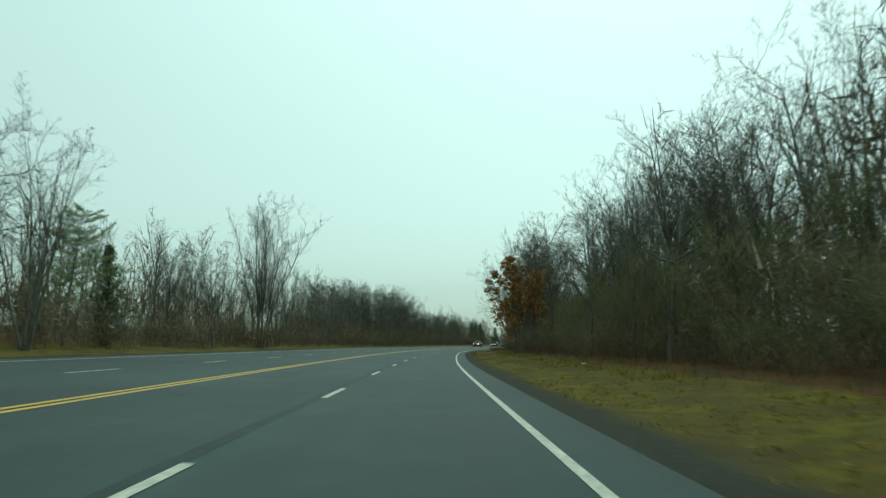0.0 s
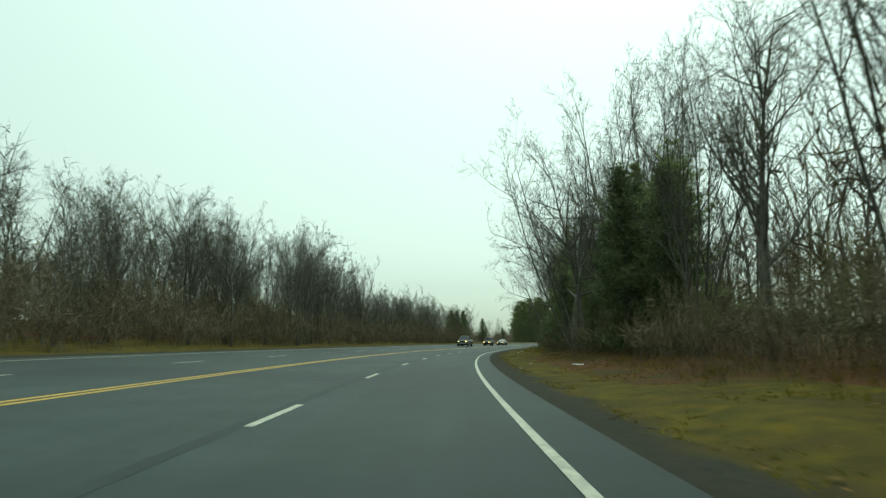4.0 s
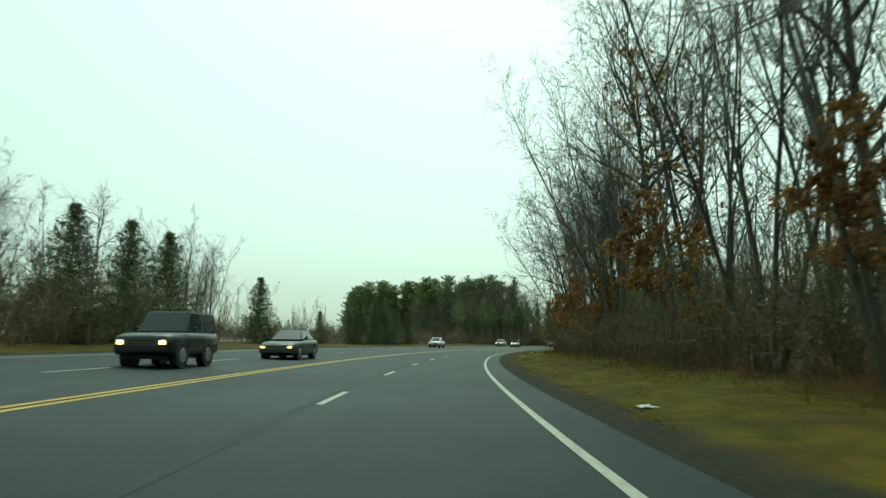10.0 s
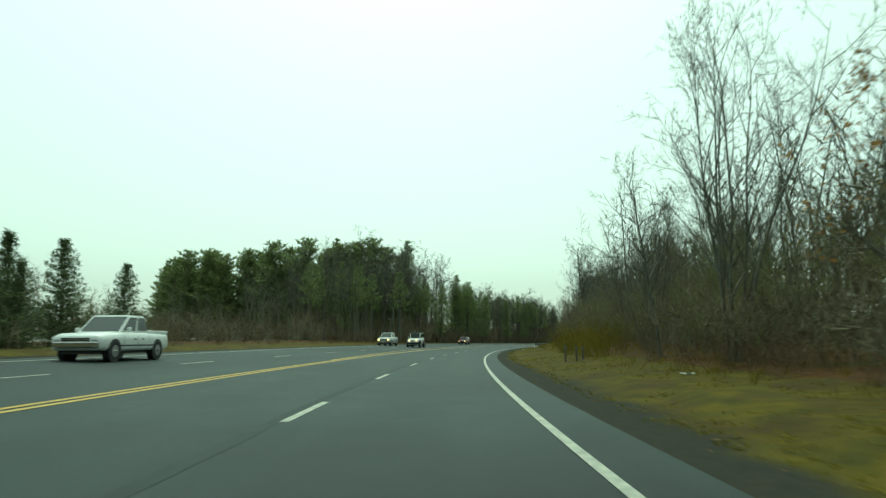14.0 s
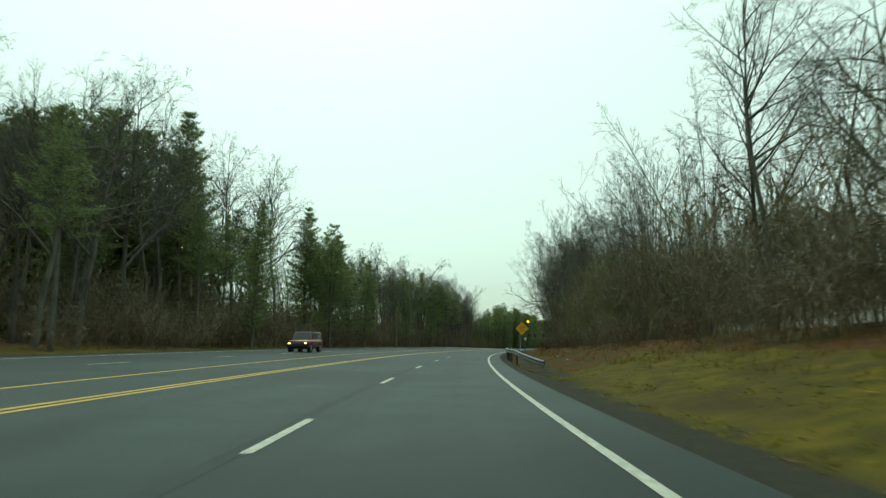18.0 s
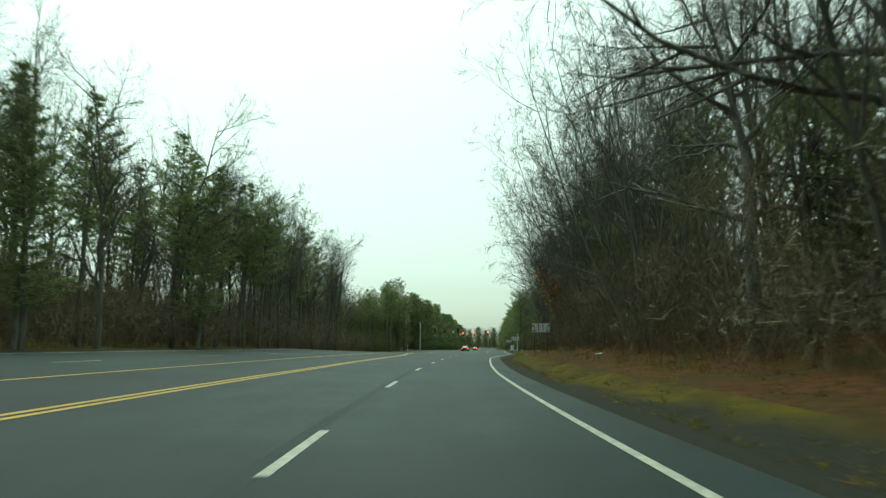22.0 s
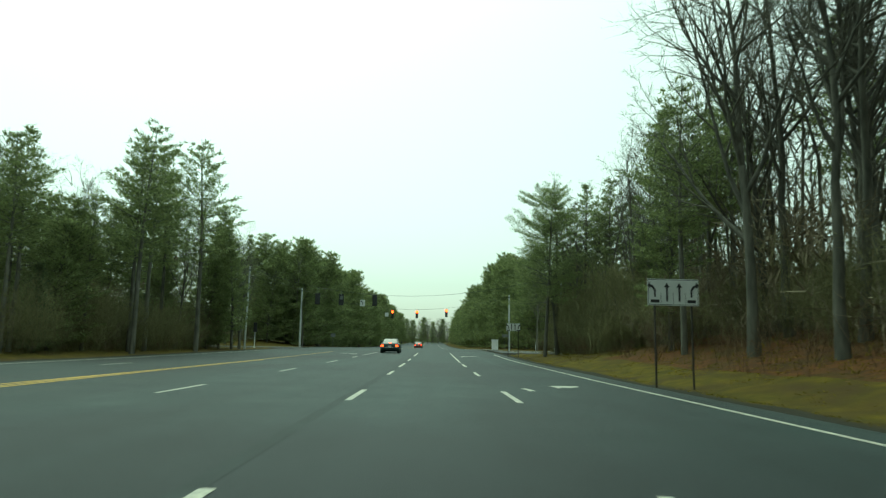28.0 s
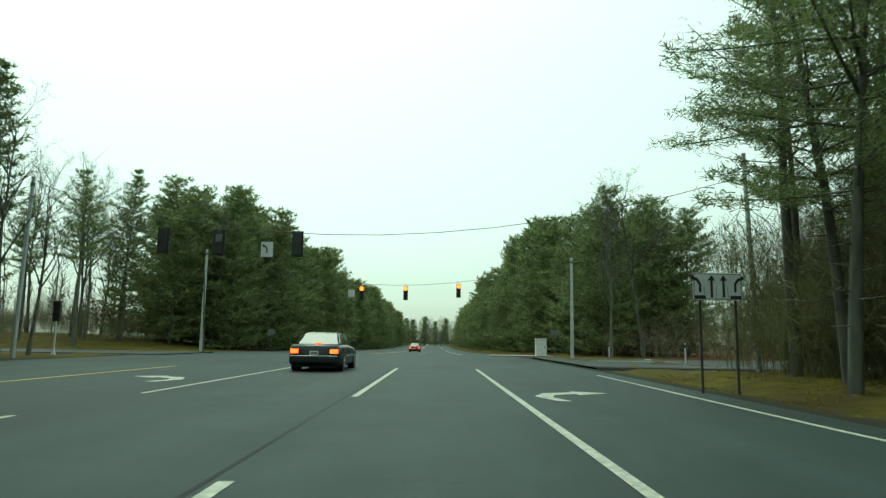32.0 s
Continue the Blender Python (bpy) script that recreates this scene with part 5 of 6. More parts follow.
wl_, wr_ = at(696, -19.7, 8.2), at(692, 9.9, 7.5)
wire("black span wire carrying the traffic signals", wl_, wr_, 2.29)
nl_, nr_ = at(675, -21.2, 8.9), at(669, 12.4, 8.3)
wire("black span wire carrying the near signals", nl_, nr_, 2.6)
wire("sagging black cable between the poles", at(675, -21.2, 9.0), at(696, -19.7, 8.3), 0.3)


def wire_height(a, b, sag, o, o0, o1):
    f = (o - o0) / (o1 - o0)
    return a[2] * (1 - f) + b[2] * f - 4 * sag * f * (1 - f)


def signal(s, o, ztop, lit, rz=0.0, wire_z=None, back=False):
    """A three-lens head hung from the span wire; its lenses look back along -y."""
    x, y, z0 = at(s, o)
    lab = "black traffic signal with its red lens lit" if lit else "dark traffic signal seen from behind"
    root = thing("traffic_signal", lab, "traffic signal", "traffic signals on span wires", turned(s, o, ztop, rz))
    part("housing", box(-0.17, 0.17, -0.10, 0.12, -1.05, 0, 0.02), BLACKM, root)
    part("backplate", box(-0.26, 0.26, 0.0, 0.012, -1.12, 0.08), BLACKM, root) if back else None
    for k in range(3):
        z = -0.175 - 0.35 * k
        lens = part("lens", rod((0, -0.12, z), (0, -0.10, z), 0.155, 0.16, 18), SIGRED if (lit and k == 0) else DARKLENS, root, "glowing red lens" if lit and k == 0 else "")
        bm = bmesh.new()
        V, F = [], []
        for a in np.linspace(-0.5, math.pi + 0.5, 12):
            for yy in (-0.30, -0.10):
                V.append((0.155 * math.cos(a), yy, z + 0.155 * math.sin(a)))
        F = [(2 * i, 2 * i + 1, 2 * i + 3, 2 * i + 2) for i in range(11)]
        bm.free()
        part("visor", mesh_of("visor", V, F, BLACKM), None, root)
    top = (wire_z - (z0 + ztop)) if wire_z is not None else 0.5
    part("hanger", rod((0, 0, 0), (0, 0, max(0.15, top)), 0.02), STEEL, root)
    return root


for o, z in ((-6.3, 5.3), (-2.9, 5.35), (1.2, 5.6)):
    signal(692.5, o, z, True, wire_z=wire_height(wl_, wr_, 2.29, o, -19.7, 9.9))
for o, z in ((-6.9, 5.98), (-10.5, 5.98), (-13.05, 6.02)):
    signal(671.5, o, z, False, 180, wire_z=wire_height(nl_, nr_, 2.6, o, -21.2, 12.4), back=True)


def small_sign(name, label, s, o, zc, w, h, mat, hang=None, arrow_on=False, rz=0.0):
    root = place(name, label, "road sign", s, o, rz, z=None if hang is None else 0)
    c = zc - (float(land(s, o)) if hang is None else 0)
    part("sheet", box(-w / 2, w / 2, -0.004, 0.004, c - h / 2, c + h / 2), mat, root)
    if arrow_on:
        part("arrow", plate([(a * 0.9, c + 0.02 + b) for a, b in bent_arrow(-1)], -0.010, -0.005), BLACKM, root)
    if hang is None:
        part("post", rod((0, 0.03, -0.3), (0, 0.03, c + h / 2), 0.03), STEEL, root)
    else:
        part("hanger", rod((0, 0, c + h / 2), (0, 0, hang), 0.015), STEEL, root)
    return root


small_sign("turn_sign", "white left-turn sign hanging from the wire", 671.0, -8.15, 5.12, 0.54, 0.68, SIGNW, 6.3, True)
small_sign("hanging_sign", "small white sign hanging from the wire", 692.5, -7.1, 4.75, 0.5, 0.55, SIGNW, 5.5)
small_sign("hanging_sign", "small pale sign hanging beside a signal", 671.3, -10.45, 5.65, 0.3, 0.35, STEEL, 6.3)
pole("utility_pole", "thin dark leaning pole on the grass corner", 695, -19.1, 6.5, 0.07, 0.05, WOODP, -0.35)
small_sign("roadside_sign", "grey sign panel on a post", 706, -16.5, 1.9, 0.75, 0.55, STEEL)
small_sign("roadside_sign", "pale sign panel on a post in the grass", 702, 10.4, 2.2, 1.0, 0.45, STEEL, rz=20)


def post_thing(name, label, s, o, h, r, mat, top=None):
    root = place(name, label, "post", s, o)
    part("shaft", rod((0, 0, -0.2), (0, 0, h), r, r * 0.9, 10), mat, root)
    if top:
        part("band", rod((0, 0, h * 0.78), (0, 0, h * 0.92), r * 1.08, r * 1.06, 10), top, root)
    return root


post_thing("delineator", "white delineator post at the corner", 680, 14.0, 1.3, 0.045, SIGNW, BLACKM)
post_thing("delineator", "dark weathered post in the grass", 676.5, 15.4, 1.1, 0.06, WOODP, STEEL)
post_thing("delineator", "white delineator post by the side street", 700, 14.8, 1.2, 0.05, SIGNW, BLACKM)
post_thing("delineator", "thin steel marker post on the verge", 590, 7.2, 1.1, 0.03, STEEL, SIGNW)
for k, (s, o) in enumerate(((333, 4.9), (334.2, 5.6), (335.4, 6.1))):
    post_thing("marker_post", "short dark wooden post on the verge", s, o, 0.9 - 0.1 * k, 0.05, WOODP, STEEL)
post_thing("marker_post", "small yellow-topped marker post on the verge", 195, 5.2, 0.9, 0.035, WOODP, SIGNY)


def pedestal_signal():
    root = place("pedestal_signal", "dark signal head on a white pedestal post", "traffic signal", 678, -21.3)
    part("post", rod((0, 0, -0.2), (0, 0, 1.9), 0.06, 0.05, 12), SIGNW, root)
    part("base", rod((0, 0, 0), (0, 0, 0.3), 0.14, 0.08, 12), SIGNW, root)
    part("housing", box(-0.18, 0.18, -0.1, 0.12, 1.9, 3.0, 0.02), BLACKM, root)


pedestal_signal()


def cabinet():
    root = place("signal_cabinet", "pale grey traffic signal cabinet on a concrete pad", "cabinet", 699, 8.6)
    part("body", box(-0.45, 0.45, -0.35, 0.35, 0.15, 1.55, 0.02), SIGNW, root)
    part("roof", box(-0.5, 0.5, -0.4, 0.4, 1.55, 1.63, 0.01), SIGNW, root)
    part("door", box(-0.38, 0.38, -0.362, -0.352, 0.25, 1.48, 0.004, 1), SIGNW, root)
    part("handle", box(0.26, 0.30, -0.39, -0.362, 0.8, 0.95, 0.004, 1), CHROME, root)
    part("pad", box(-0.7, 0.7, -0.6, 0.6, -0.2, 0.15, 0.02), CONCRETE, root)


cabinet()
tagged(new("kerb_ramp", mesh_of("kerb_ramp", [at(s, o, z) for z in (-0.2, 0.09) for s, o in ((697.5, 4.2), (697.5, 9.5), (703, 9.8), (705, 4.5))], [(4, 5, 6, 7), (0, 1, 5, 4), (1, 2, 6, 5), (2, 3, 7, 6), (3, 0, 4, 7)], CONCRETE)), "worn tan concrete corner ramp", "pavement", kind="structure")
for s0, s1, o0, o1 in ((684.5, 685.1, 9.5, 15.5),):
    V = [at(s, o, 0.076) for s, o in ((s0, o0), (s0, o1), (s1, o1), (s1, o0))]
    tagged(new("stop_line", mesh_of("stop_line", V, [(0, 1, 2, 3)], WHITE)), "worn white stop line across the side street", "road marking", kind="structure")


# ---- vehicles ----
def paint_material(name, c, flake=0.3):
    m = material(name, c, tuple(0.85 * q for q in c), 2.0, 0.35, spec=0.35)
    b = m.node_tree.nodes["Principled BSDF"]
    b.inputs["Coat Weight"].default_value, b.inputs["Coat Roughness"].default_value = 0.25, 0.1
    return m


PAINTS = {"black": paint_material("black_paint", (0.012, 0.016, 0.016)), "green": paint_material("dark_green_paint", (0.012, 0.022, 0.020)), "white": paint_material("white_paint", (0.84, 0.85, 0.82)),
          "silver": paint_material("silver_paint", (0.55, 0.56, 0.54)), "red": paint_material("red_paint", (0.16, 0.02, 0.02)), "grey": paint_material("grey_paint", (0.05, 0.055, 0.055))}


def loft(stations, mat_name):
    """A closed shell through sections: y, half width below, half width above, z low, z shoulder, z top."""
    bm = bmesh.new()
    rings = []
    for y, w0, w1, z0, z1, z2 in stations:
        ring = [(w0 * 0.92, z0), (w0, z0 + 0.10), (w0, z1 - 0.12), (w0 * 0.985, z1), (w1, z2), (0, z2 + 0.015)]
        ring += [(-x, z) for x, z in ring[-2::-1]]
        rings.append([bm.verts.new((x, y, z)) for x, z in ring])
    for a, b in zip(rings, rings[1:]):
        n = len(a)
        for i in range(n):
            bm.faces.new((a[i], a[(i + 1) % n], b[(i + 1) % n], b[i]))
    bm.faces.new(rings[0])
    bm.faces.new(rings[-1][::-1])
    bmesh.ops.recalc_face_normals(bm, faces=bm.faces[:])
    for f in bm.faces:
        f.smooth = True
    return bm


def panel(quad, out=0.006):
    """A thin pane over four corners, pushed out along its normal."""
    q = [Vector(p) for p in quad]
    n = (q[1] - q[0]).cross(q[3] - q[0]).normalized()
    bm = bmesh.new()
    a = [bm.verts.new(p + n * out) for p in q]
    b = [bm.verts.new(p - n * 0.01) for p in q]
    bm.faces.new(a)
    bm.faces.new(b[::-1])
    for i in range(4):
        bm.faces.new((a[i - 1], b[i - 1], b[i], a[i]))
    bmesh.ops.recalc_face_normals(bm, faces=bm.faces[:])
    return bm


def wheel(root, x, y, r, w):
    k = 1 if x > 0 else -1
    bm = rod((x - w / 2, y, r), (x + w / 2, y, r), r, r, 24)
    bmesh.ops.bevel(bm, geom=[e for e in bm.edges if len(e.link_faces) == 2 and e.calc_face_angle() > 0.9], offset=0.03, segments=2, affect="EDGES")
    wh = part("wheel", bm, RUBBER, root, "black rubber tyre")
    part("rim", rod((x + k * (w / 2 - 0.03), y, r), (x + k * (w / 2 + 0.006), y, r), r * 0.66, r * 0.62, 20), ALLOY, wh)
    part("hub", rod((x + k * (w / 2), y, r), (x + k * (w / 2 + 0.018), y, r), r * 0.16, r * 0.12, 10), CHROME, wh)


def car(name, label, s, o, rz, paint, L=5.0, W=1.86, H=1.43, style="sedan", tail=False, head=False, roof=None):
    """Front towards +y."""
    root = thing(name, label, "car" if style == "sedan" else "pickup truck" if style == "pickup" else "off-road car", "", turned(s, o, 0, rz))
    h, l, P = W / 2, L / 2, PAINTS[paint]
    tall, jeep = style != "sedan", style == "jeep"
    zb, zl = (0.59 * H, 0.36) if tall else (0.92, 0.20)
    R = 0.205 * H if tall else 0.33
    hood = zb - 0.03 if tall else zb - 0.10
    nose = (0.97, 0.90, 0.07, 0.03) if tall else (0.93, 0.78, 0.12, 0.06)
    bw = 0.84 if jeep else 1.0
    body = part("body", loft([(-l, h * 0.86 * bw, h * 0.78 * bw, zl + 0.18, zb - 0.2, zb - 0.06), (-l + 0.12, h * 0.96 * bw, h * 0.86 * bw, zl + 0.03, zb - 0.12, zb + 0.02), (-l + 0.9, h * bw, h * 0.90 * bw, zl, zb - 0.08, zb + 0.03), (0, h * bw, h * 0.90 * bw, zl, zb - 0.08, zb + 0.02),
        (l - 1.5, h * bw, h * 0.90 * bw, zl, zb - 0.10, hood + 0.05), (l - 0.45, h * 0.98 * bw, h * 0.86 * bw, zl + 0.02, hood - 0.10, hood), (l - 0.1, h * nose[0] * bw, h * nose[1] * 0.92 * bw, zl + nose[3], hood - nose[2] - 0.07, hood - nose[2]), (l, h * (nose[0] - 0.06) * bw, h * (nose[1] - 0.06) * 0.9 * bw, zl + 0.12, hood - nose[2] - 0.14, hood - nose[2] - 0.07)], P), P, root)
    if style == "sedan":
        y = [-l + 0.72, -l + 1.45, l - 2.35, l - 1.45]
    elif style == "pickup":
        y = [-l + 1.75, -l + 1.9, l - 2.25, l - 1.38]
    else:
        y = [-l + 0.12, -l + 0.3, l - 1.75, l - (1.45 if jeep else 1.2)]
    w0, w1 = h * 0.90 * bw, h * (0.69 if style == "sedan" else 0.80) * (0.97 if jeep else 1)
    cab = bmesh.new()
    V = [cab.verts.new(p) for p in ((-w0, y[0], zb), (w0, y[0], zb), (w0, y[3], zb), (-w0, y[3], zb), (-w1, y[1], H - 0.03), (w1, y[1], H - 0.03), (w1, y[2], H - 0.03), (-w1, y[2], H - 0.03))]
    for f in ((0, 1, 5, 4), (1, 2, 6, 5), (2, 3, 7, 6), (3, 0, 4, 7), (4, 5, 6, 7), (3, 2, 1, 0)):
        cab.faces.new([V[i] for i in f])
    bmesh.ops.recalc_face_normals(cab, faces=cab.faces[:])
    bmesh.ops.bevel(cab, geom=cab.edges[:], offset=0.09 if style == "sedan" else 0.05, segments=3, affect="EDGES")
    part("cabin", cab, P, root)
    if roof:
        part("roof", box(-w1 - 0.02, w1 + 0.02, y[1] - 0.05, y[2] + 0.04, H - 0.07, H + 0.03, 0.03), PAINTS[roof], root, "black hard roof")

    def lerp(a, b, f): return [a[i] * (1 - f) + b[i] * f for i in range(3)]

    def pane(nm, c, m=0.10, mt=0.12):
        c = [lerp(lerp(c[0], c[1], m), lerp(c[3], c[2], m), mt), lerp(lerp(c[0], c[1], 1 - m), lerp(c[3], c[2], 1 - m), mt), lerp(lerp(c[0], c[1], 1 - m), lerp(c[3], c[2], 1 - m), 1 - mt), lerp(lerp(c[0], c[1], m), lerp(c[3], c[2], m), 1 - mt)]
        return part(nm, panel(c), GLASS, root)
    A = [(-w0, y[0], zb), (w0, y[0], zb), (w1, y[1], H - 0.03), (-w1, y[1], H - 0.03)]
    pane("rear_window", A, 0.07, 0.10)
    pane("windscreen", [(w0, y[3], zb), (-w0, y[3], zb), (-w1, y[2], H - 0.03), (w1, y[2], H - 0.03)], 0.06, 0.08)
    ym0, ym1 = (y[0] + y[3]) / 2 - 0.1, (y[1] + y[2]) / 2
    for k in (1, -1):
        for a, b, c, d in ((y[0], ym0, ym1, y[1]), (ym0, y[3], y[2], ym1)):
            q = [(k * w0, a, zb), (k * w0, b, zb), (k * w1, c, H - 0.03), (k * w1, d, H - 0.03)]
            pane("side_window", q if k > 0 else [q[1], q[0], q[3], q[2]], 0.06, 0.13)
        part("mirror", box(min(k * h * 1.0, k * h * 1.14), max(k * h * 1.0, k * h * 1.14), y[3] - 0.42, y[3] - 0.28, zb + 0.04, zb + 0.2, 0.03), P, root)
        part("side_trim" if not jeep else "step", box(min(k * (h - 0.02), k * (h + 0.012)), max(k * (h - 0.02), k * (h + 0.012)), -l + 1.3, l - 1.3, 0.53, 0.58), CHROME if not tall else BLACKM, root)
        part("tail_lamp", box(min(k * h * 0.60, k * h * 0.90), max(k * h * 0.60, k * h * 0.90), -l - 0.012, -l + 0.16, zb - 0.27, zb - 0.12, 0.02) if not tall else box(min(k * h * 0.74, k * h * 0.88), max(k * h * 0.74, k * h * 0.88), -l - 0.012, -l + 0.1, zb - 0.35, zb - 0.05, 0.015), TAIL if tail else PAINTS["red"], root, "lit red tail lamp" if tail else "")
        part("headlamp", box(min(k * h * 0.60, k * h * 0.85), max(k * h * 0.60, k * h * 0.85), l - 0.14, l + 0.012, hood - 0.36, hood - 0.20, 0.04), HEADL if head else ALLOY, root, "lit yellowish headlamp" if head else "") if not jeep else part("headlamp", rod((k * h * 0.52, l - 0.1, hood - 0.22), (k * h * 0.52, l + 0.03, hood - 0.22), 0.10, 0.095, 18), HEADL, root, "lit round headlamp")
        for yy in (-l + (1.05 if style == "sedan" else 0.82 if jeep else 1.05), l - (0.78 if jeep else 0.92)):
            part("wheel_arch", rod((k * (h - 0.25), yy, R + 0.02), (k * (h + 0.004), yy, R + 0.02), R + 0.07, R + 0.07, 24), BLACKM, root)
            wheel(root, k * (h - 0.10), yy, R, 0.22)
            if jeep:
                part("fender", box(min(k * h * 0.74, k * h * 1.0), max(k * h * 0.74, k * h * 1.0), yy - R - 0.12, yy + R + 0.10, 2 * R + 0.02, 2 * R + 0.10, 0.03), BLACKM, root, "flat black fender flare")
        xs = (min(k * h * bw * 0.97, k * h * bw * 1.006), max(k * h * bw * 0.97, k * h * bw * 1.006))
        for yy in (ym0 - 0.02, y[3] - 0.15):
            part("door_seam", box(*xs, yy - 0.006, yy + 0.006, zl + 0.12, zb - 0.12), BLACKM, root)
        for yy in (ym0 + 0.12, y[0] + 0.45):
            part("door_handle", box(min(k * h * bw, k * (h * bw + 0.03)), max(k * h * bw, k * (h * bw + 0.03)), yy, yy + 0.18, zb - 0.24, zb - 0.20, 0.008, 1), CHROME if style == "pickup" else BLACKM, root)
    part("rear_bumper", box(-h * 0.9, h * 0.9, -l - 0.05, -l + 0.2, zl + 0.12, zl + 0.36, 0.05), P, root)
    part("bumper_strip", box(-h * 0.91, h * 0.91, -l - 0.058, -l + 0.1, zl + 0.34, zl + 0.375, 0.008, 1), CHROME, root)
    part("front_bumper", box(-h * 0.9, h * 0.9, l - 0.2, l + 0.05, zl + 0.1, zl + 0.34, 0.05), CHROME if style == "pickup" else P if style == "sedan" else BLACKM, root)
    gw = 0.56 if style == "pickup" else 0.42
    part("grille", box(-h * gw, h * gw, l - 0.1, l + 0.02, hood - 0.46, hood - 0.16, 0.02), P if jeep else BLACKM, root)
    for q in range(7 if jeep else 4):
        if jeep:
            part("grille_slot", box(-0.27 + 0.085 * q, -0.235 + 0.085 * q, l + 0.015, l + 0.024, hood - 0.42, hood - 0.20), BLACKM, root)
        else:
            part("grille_bar", box(-h * (gw - 0.02), h * (gw - 0.02), l + 0.02, l + 0.034, hood - 0.435 + 0.068 * q, hood - 0.405 + 0.068 * q), CHROME, root)
    part("number_plate", box(-0.16, 0.16, -l - 0.03, -l + 0.06, zb - 0.33, zb - 0.18), SIGNW, root, "pale plate with an unreadable bar")
    part("plate_bar", box(-0.11, 0.11, -l - 0.034, -l - 0.03, zb - 0.275, zb - 0.235), BLACKM, root)
    part("underbody", box(-h * 0.8, h * 0.8, -l + 0.3, l - 0.3, 0.16 if not tall else 0.26, zl + 0.12), BLACKM, root)
    if tail:
        part("brake_lamp", box(-0.12, 0.12, y[0] + 0.02, y[0] + 0.12, zb + 0.06, zb + 0.11), TAIL, root, "lit high brake lamp")
    if style == "pickup":
        part("bed", box(-h * 0.82, h * 0.82, -l + 0.15, -l + 1.68, zb + 0.034, zb + 0.06), BLACKM, root)
        for k in (1, -1):
            part("bed_rail", box(min(k * h * 0.80, k * h * 0.93), max(k * h * 0.80, k * h * 0.93), -l + 0.08, -l + 1.72, zb, zb + 0.12, 0.02), P, root)
        part("tailgate", box(-h * 0.82, h * 0.82, -l + 0.02, -l + 0.1, zb - 0.3, zb + 0.12, 0.02), P, root)
    if style == "jeep":
        part("spare_wheel", rod((0, -l - 0.2, 0.95), (0, -l, 0.95), 0.38, 0.38, 22), RUBBER, root)
    return root


car("sedan", "black four-door sedan with lit red brake lamps", 667.6, -4.75, 0, "green", 5.0, 1.86, 1.43, "sedan", tail=True)
car("pickup", "dark green pickup truck with lit headlamps", 211.3, -9.2, 180, "green", 5.6, 2.1, 2.1, "pickup", head=True)
car("oncoming_sedan", "dark grey sedan with lit yellow headlamps", 247, -8.8, 180, "grey", 4.8, 1.8, 1.46, "sedan", head=True)
car("oncoming_wagon", "dark green boxy car with lit yellow headlamps", 234.8, -9.3, 180, "green", 4.0, 1.76, 1.8, "wagon", head=True)
car("white_pickup", "white pickup truck standing in the far lane", 326, -13.3, 180, "white", 5.2, 1.85, 1.72, "pickup")
car("white_jeep", "white boxy off-road car with dark windows and lit lamps", 392.6, -10.9, 180, "white", 4.5, 1.9, 2.05, "jeep", head=True, roof="black")
car("silver_pickup", "silver pickup truck with lit yellow headlamps", 397.4, -16.2, 180, "silver", 5.3, 1.95, 1.95, "pickup", head=True)
car("red_wagon", "dark red off-road car with lit headlamps", 450, -14.2, 180, "red", 4.7, 1.87, 1.75, "wagon", head=True)
car("distant_car", "small red-lit car waiting far down the road", 748, -3.9, 0, "red", 4.5, 1.78, 1.45, "sedan", tail=True)


# ---- far building ----
def building():
    root = place("building", "low beige building with a grey roof behind the trees", "building", 336, -82, 35)
    wall = material("beige_siding", (0.42, 0.36, 0.25), (0.36, 0.31, 0.22), 0.6, 0.9, 0.3, 8)
    part("wall", box(-9, 9, -6, 6, -1, 5.2), wall, root)
    part("roof", plate([(-9.6, 5.2), (9.6, 5.2), (8.2, 6.6), (-8.2, 6.6)], -6.6, 6.6), STEEL, root)
    for x in (-6, -2, 2, 6):
        w = part("window", box(x - 0.8, x + 0.8, -6.04, -5.95, 1.2, 2.8), SIGNW, root)
        part("pane", box(x - 0.68, x + 0.68, -6.06, -6.045, 1.32, 2.68), GLASS, w)


building()


# ---- litter, fallen leaves and grass ----
def scrap(s, o, w, seed):
    r = np.random.default_rng(seed)
    bm = bmesh.new()
    bmesh.ops.create_grid(bm, x_segments=4, y_segments=4, size=w / 2)
    for v in bm.verts:
        v.co += Vector(r.normal(0, w * 0.09, 3))
        v.co.z = abs(v.co.z) + 0.02
    bmesh.ops.solidify(bm, geom=bm.faces[:], thickness=0.004)
    x, y, z = at(s, o, float(land(s, o)) + 0.03)
    me = bpy.data.meshes.new("litter")
    bm.to_mesh(me)
    bm.free()
    me.materials.append(SIGNW)
    ob = new("litter", me)
    ob.matrix_basis = pose(x, y, z, 0, 0, seed * 40)
    return tagged(ob, "crumpled white scrap of litter on the grass", "litter", "litter on the verge")


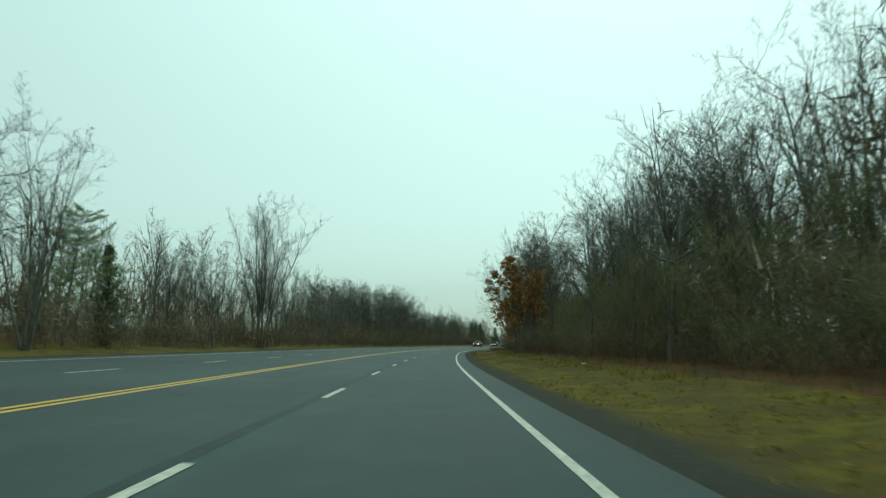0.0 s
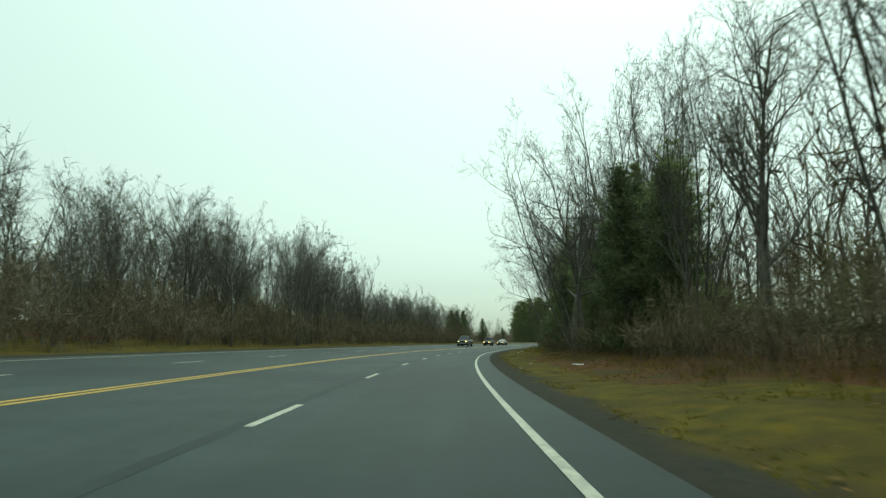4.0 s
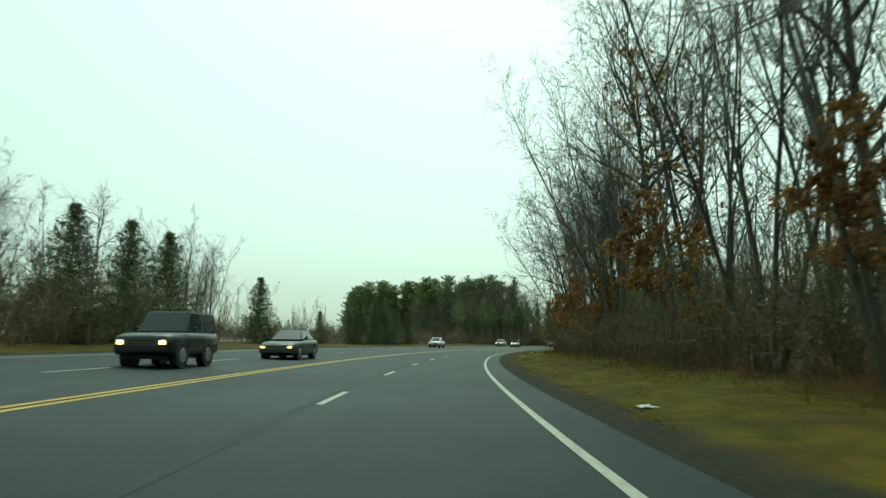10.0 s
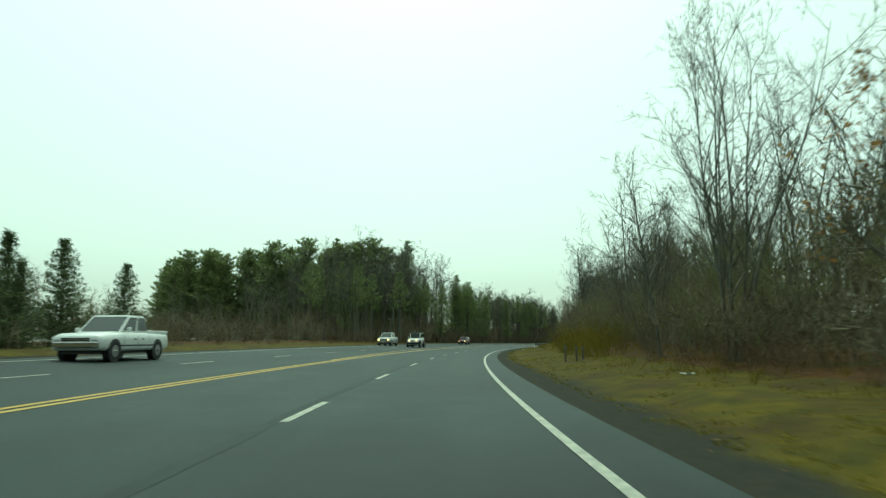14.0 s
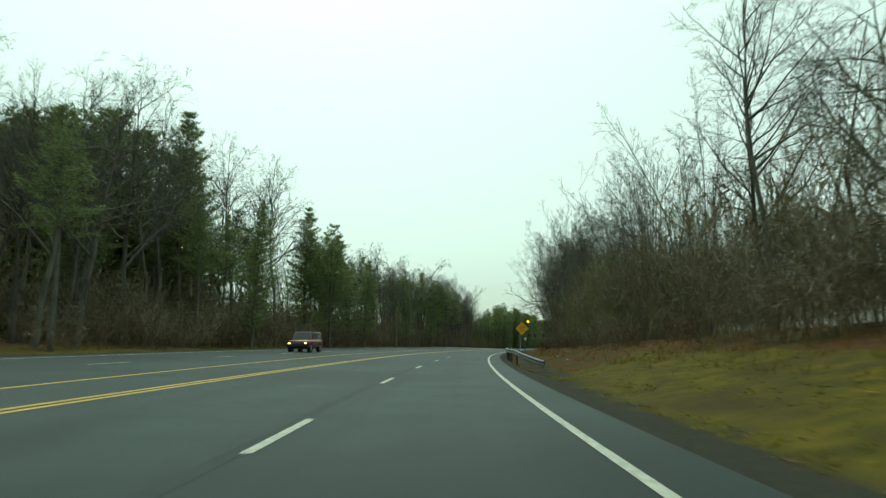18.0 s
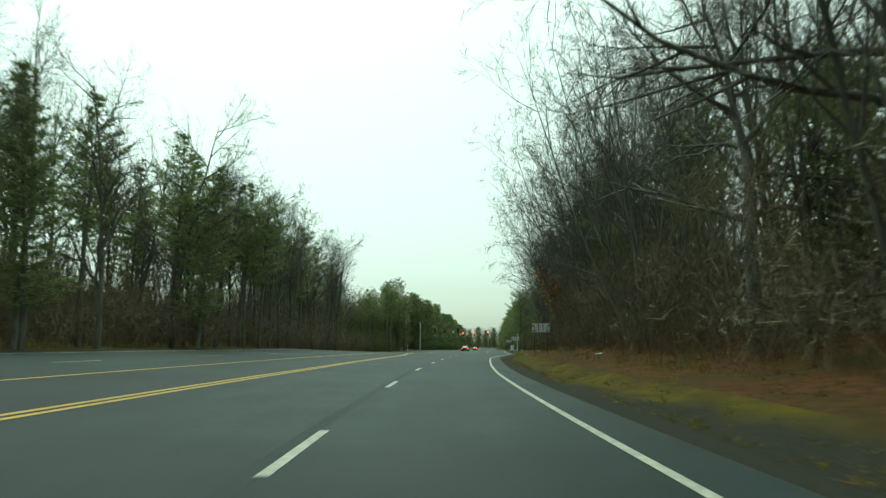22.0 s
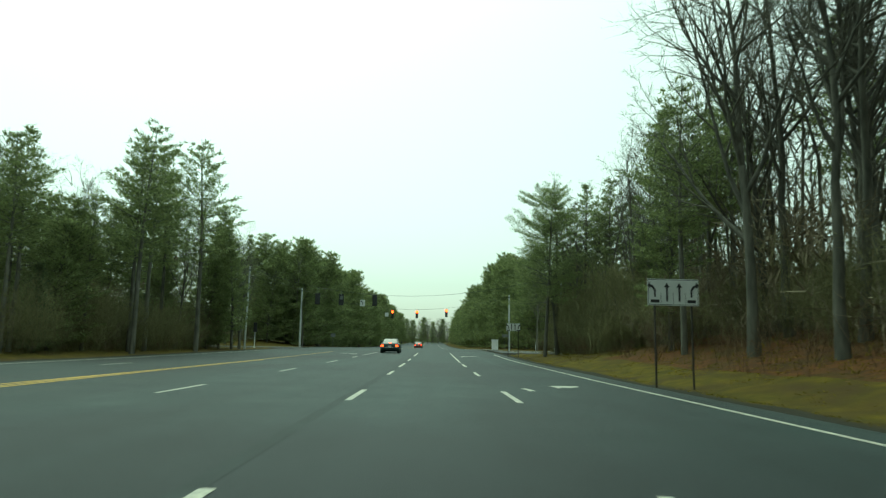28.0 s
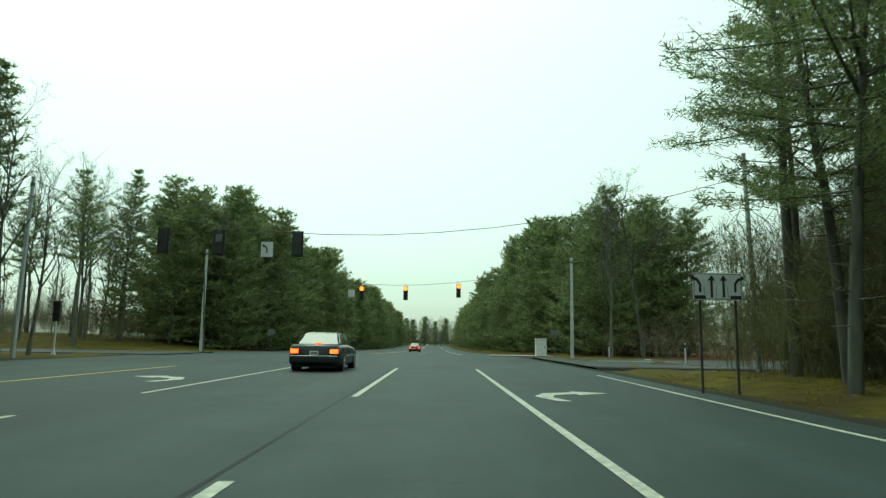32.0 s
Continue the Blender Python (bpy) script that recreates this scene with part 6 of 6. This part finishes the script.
for i, (s, o, w) in enumerate(((66, 4.9, 0.25), (35, 7.6, 0.2), (114, 3.1, 0.12), (119, 4.0, 0.15), (113, 5.5, 0.4), (150, 4.6, 0.3), (161, 5.0, 0.3), (226, 3.6, 0.3), (275, 4.0, 0.4), (277, 5.3, 0.3), (300, 4.6, 0.3), (320, 6.5, 0.35), (388, 4.2, 0.25), (402, 5.4, 0.45), (437, 6.6, 0.3), (446, 6.9, 0.25), (531, 7.6, 0.35), (586, 8.6, 0.5), (597, 7.3, 0.25), (690, 15, 0.4))):
    scrap(s, o, w, i + 1)


def tufts(name, label, mat, n, span, lo, hi, height, width, seed, per=5, lay=1.5):
    r = np.random.default_rng(seed)
    s, f = r.uniform(*span, n), r.random(n) ** 1.2
    o = edge(s) + lo + (hi - lo) * f
    base = at(s, o, land(s, o) + 0.01)
    V = np.empty((n, per, 3, 3))
    for k in range(per):
        a = r.uniform(0, 6.28, n)
        w, h = width * r.uniform(0.6, 1.4, n), height * r.uniform(0.4, 1.2, n)
        u = np.stack([np.cos(a) * w, np.sin(a) * w, 0 * a], 1)
        p = base + np.column_stack([r.normal(0, 0.07, (n, 2)), np.zeros(n)])
        V[:, k, 0], V[:, k, 1] = p - u, p + u
        V[:, k, 2] = p + np.column_stack([r.normal(0, lay, (n, 2)) * h[:, None], h])
    keep = ~((s > 671) & (s < 695))
    V = V[keep].reshape(-1, 3)
    return tagged(new(name, fast_mesh(name, V, np.arange(len(V)).reshape(-1, 3), mat)), label, "grass", kind="stuff")


tufts("grass", "tufts of dry yellow-green winter grass", BLADE, 30000, (-5, 668), 1.7, 7.5, 0.055, 0.016, 1)
tufts("tall_grass", "taller straw-coloured dry grass before the woods", BLADE, 5200, (-5, 668), 5.0, 11.0, 0.34, 0.012, 2, lay=0.45)


def leaf_scatter(n, seed):
    r = np.random.default_rng(seed)
    s = r.uniform(-5, 668, n)
    o = edge(s) + 1.3 + 12 * r.random(n) ** 0.8
    b = at(s, o, land(s, o) + 0.03)
    g = r.normal(0, 0.045, (n, 3)) * (1, 1, 0.12)
    w = r.normal(0, 0.035, (n, 3)) * (1, 1, 0.12)
    V = np.stack([b - g, b + w, b + g, b - w], 1).reshape(-1, 3)
    i = np.arange(n)[:, None] * 4
    F = np.concatenate([i + (0, 1, 2), i + (0, 2, 3)])
    return tagged(new("fallen_leaves", fast_mesh("fallen_leaves", V, F, LEAF)), "brown and orange fallen leaves on the bank", "leaves", kind="stuff")


leaf_scatter(34000, 4)
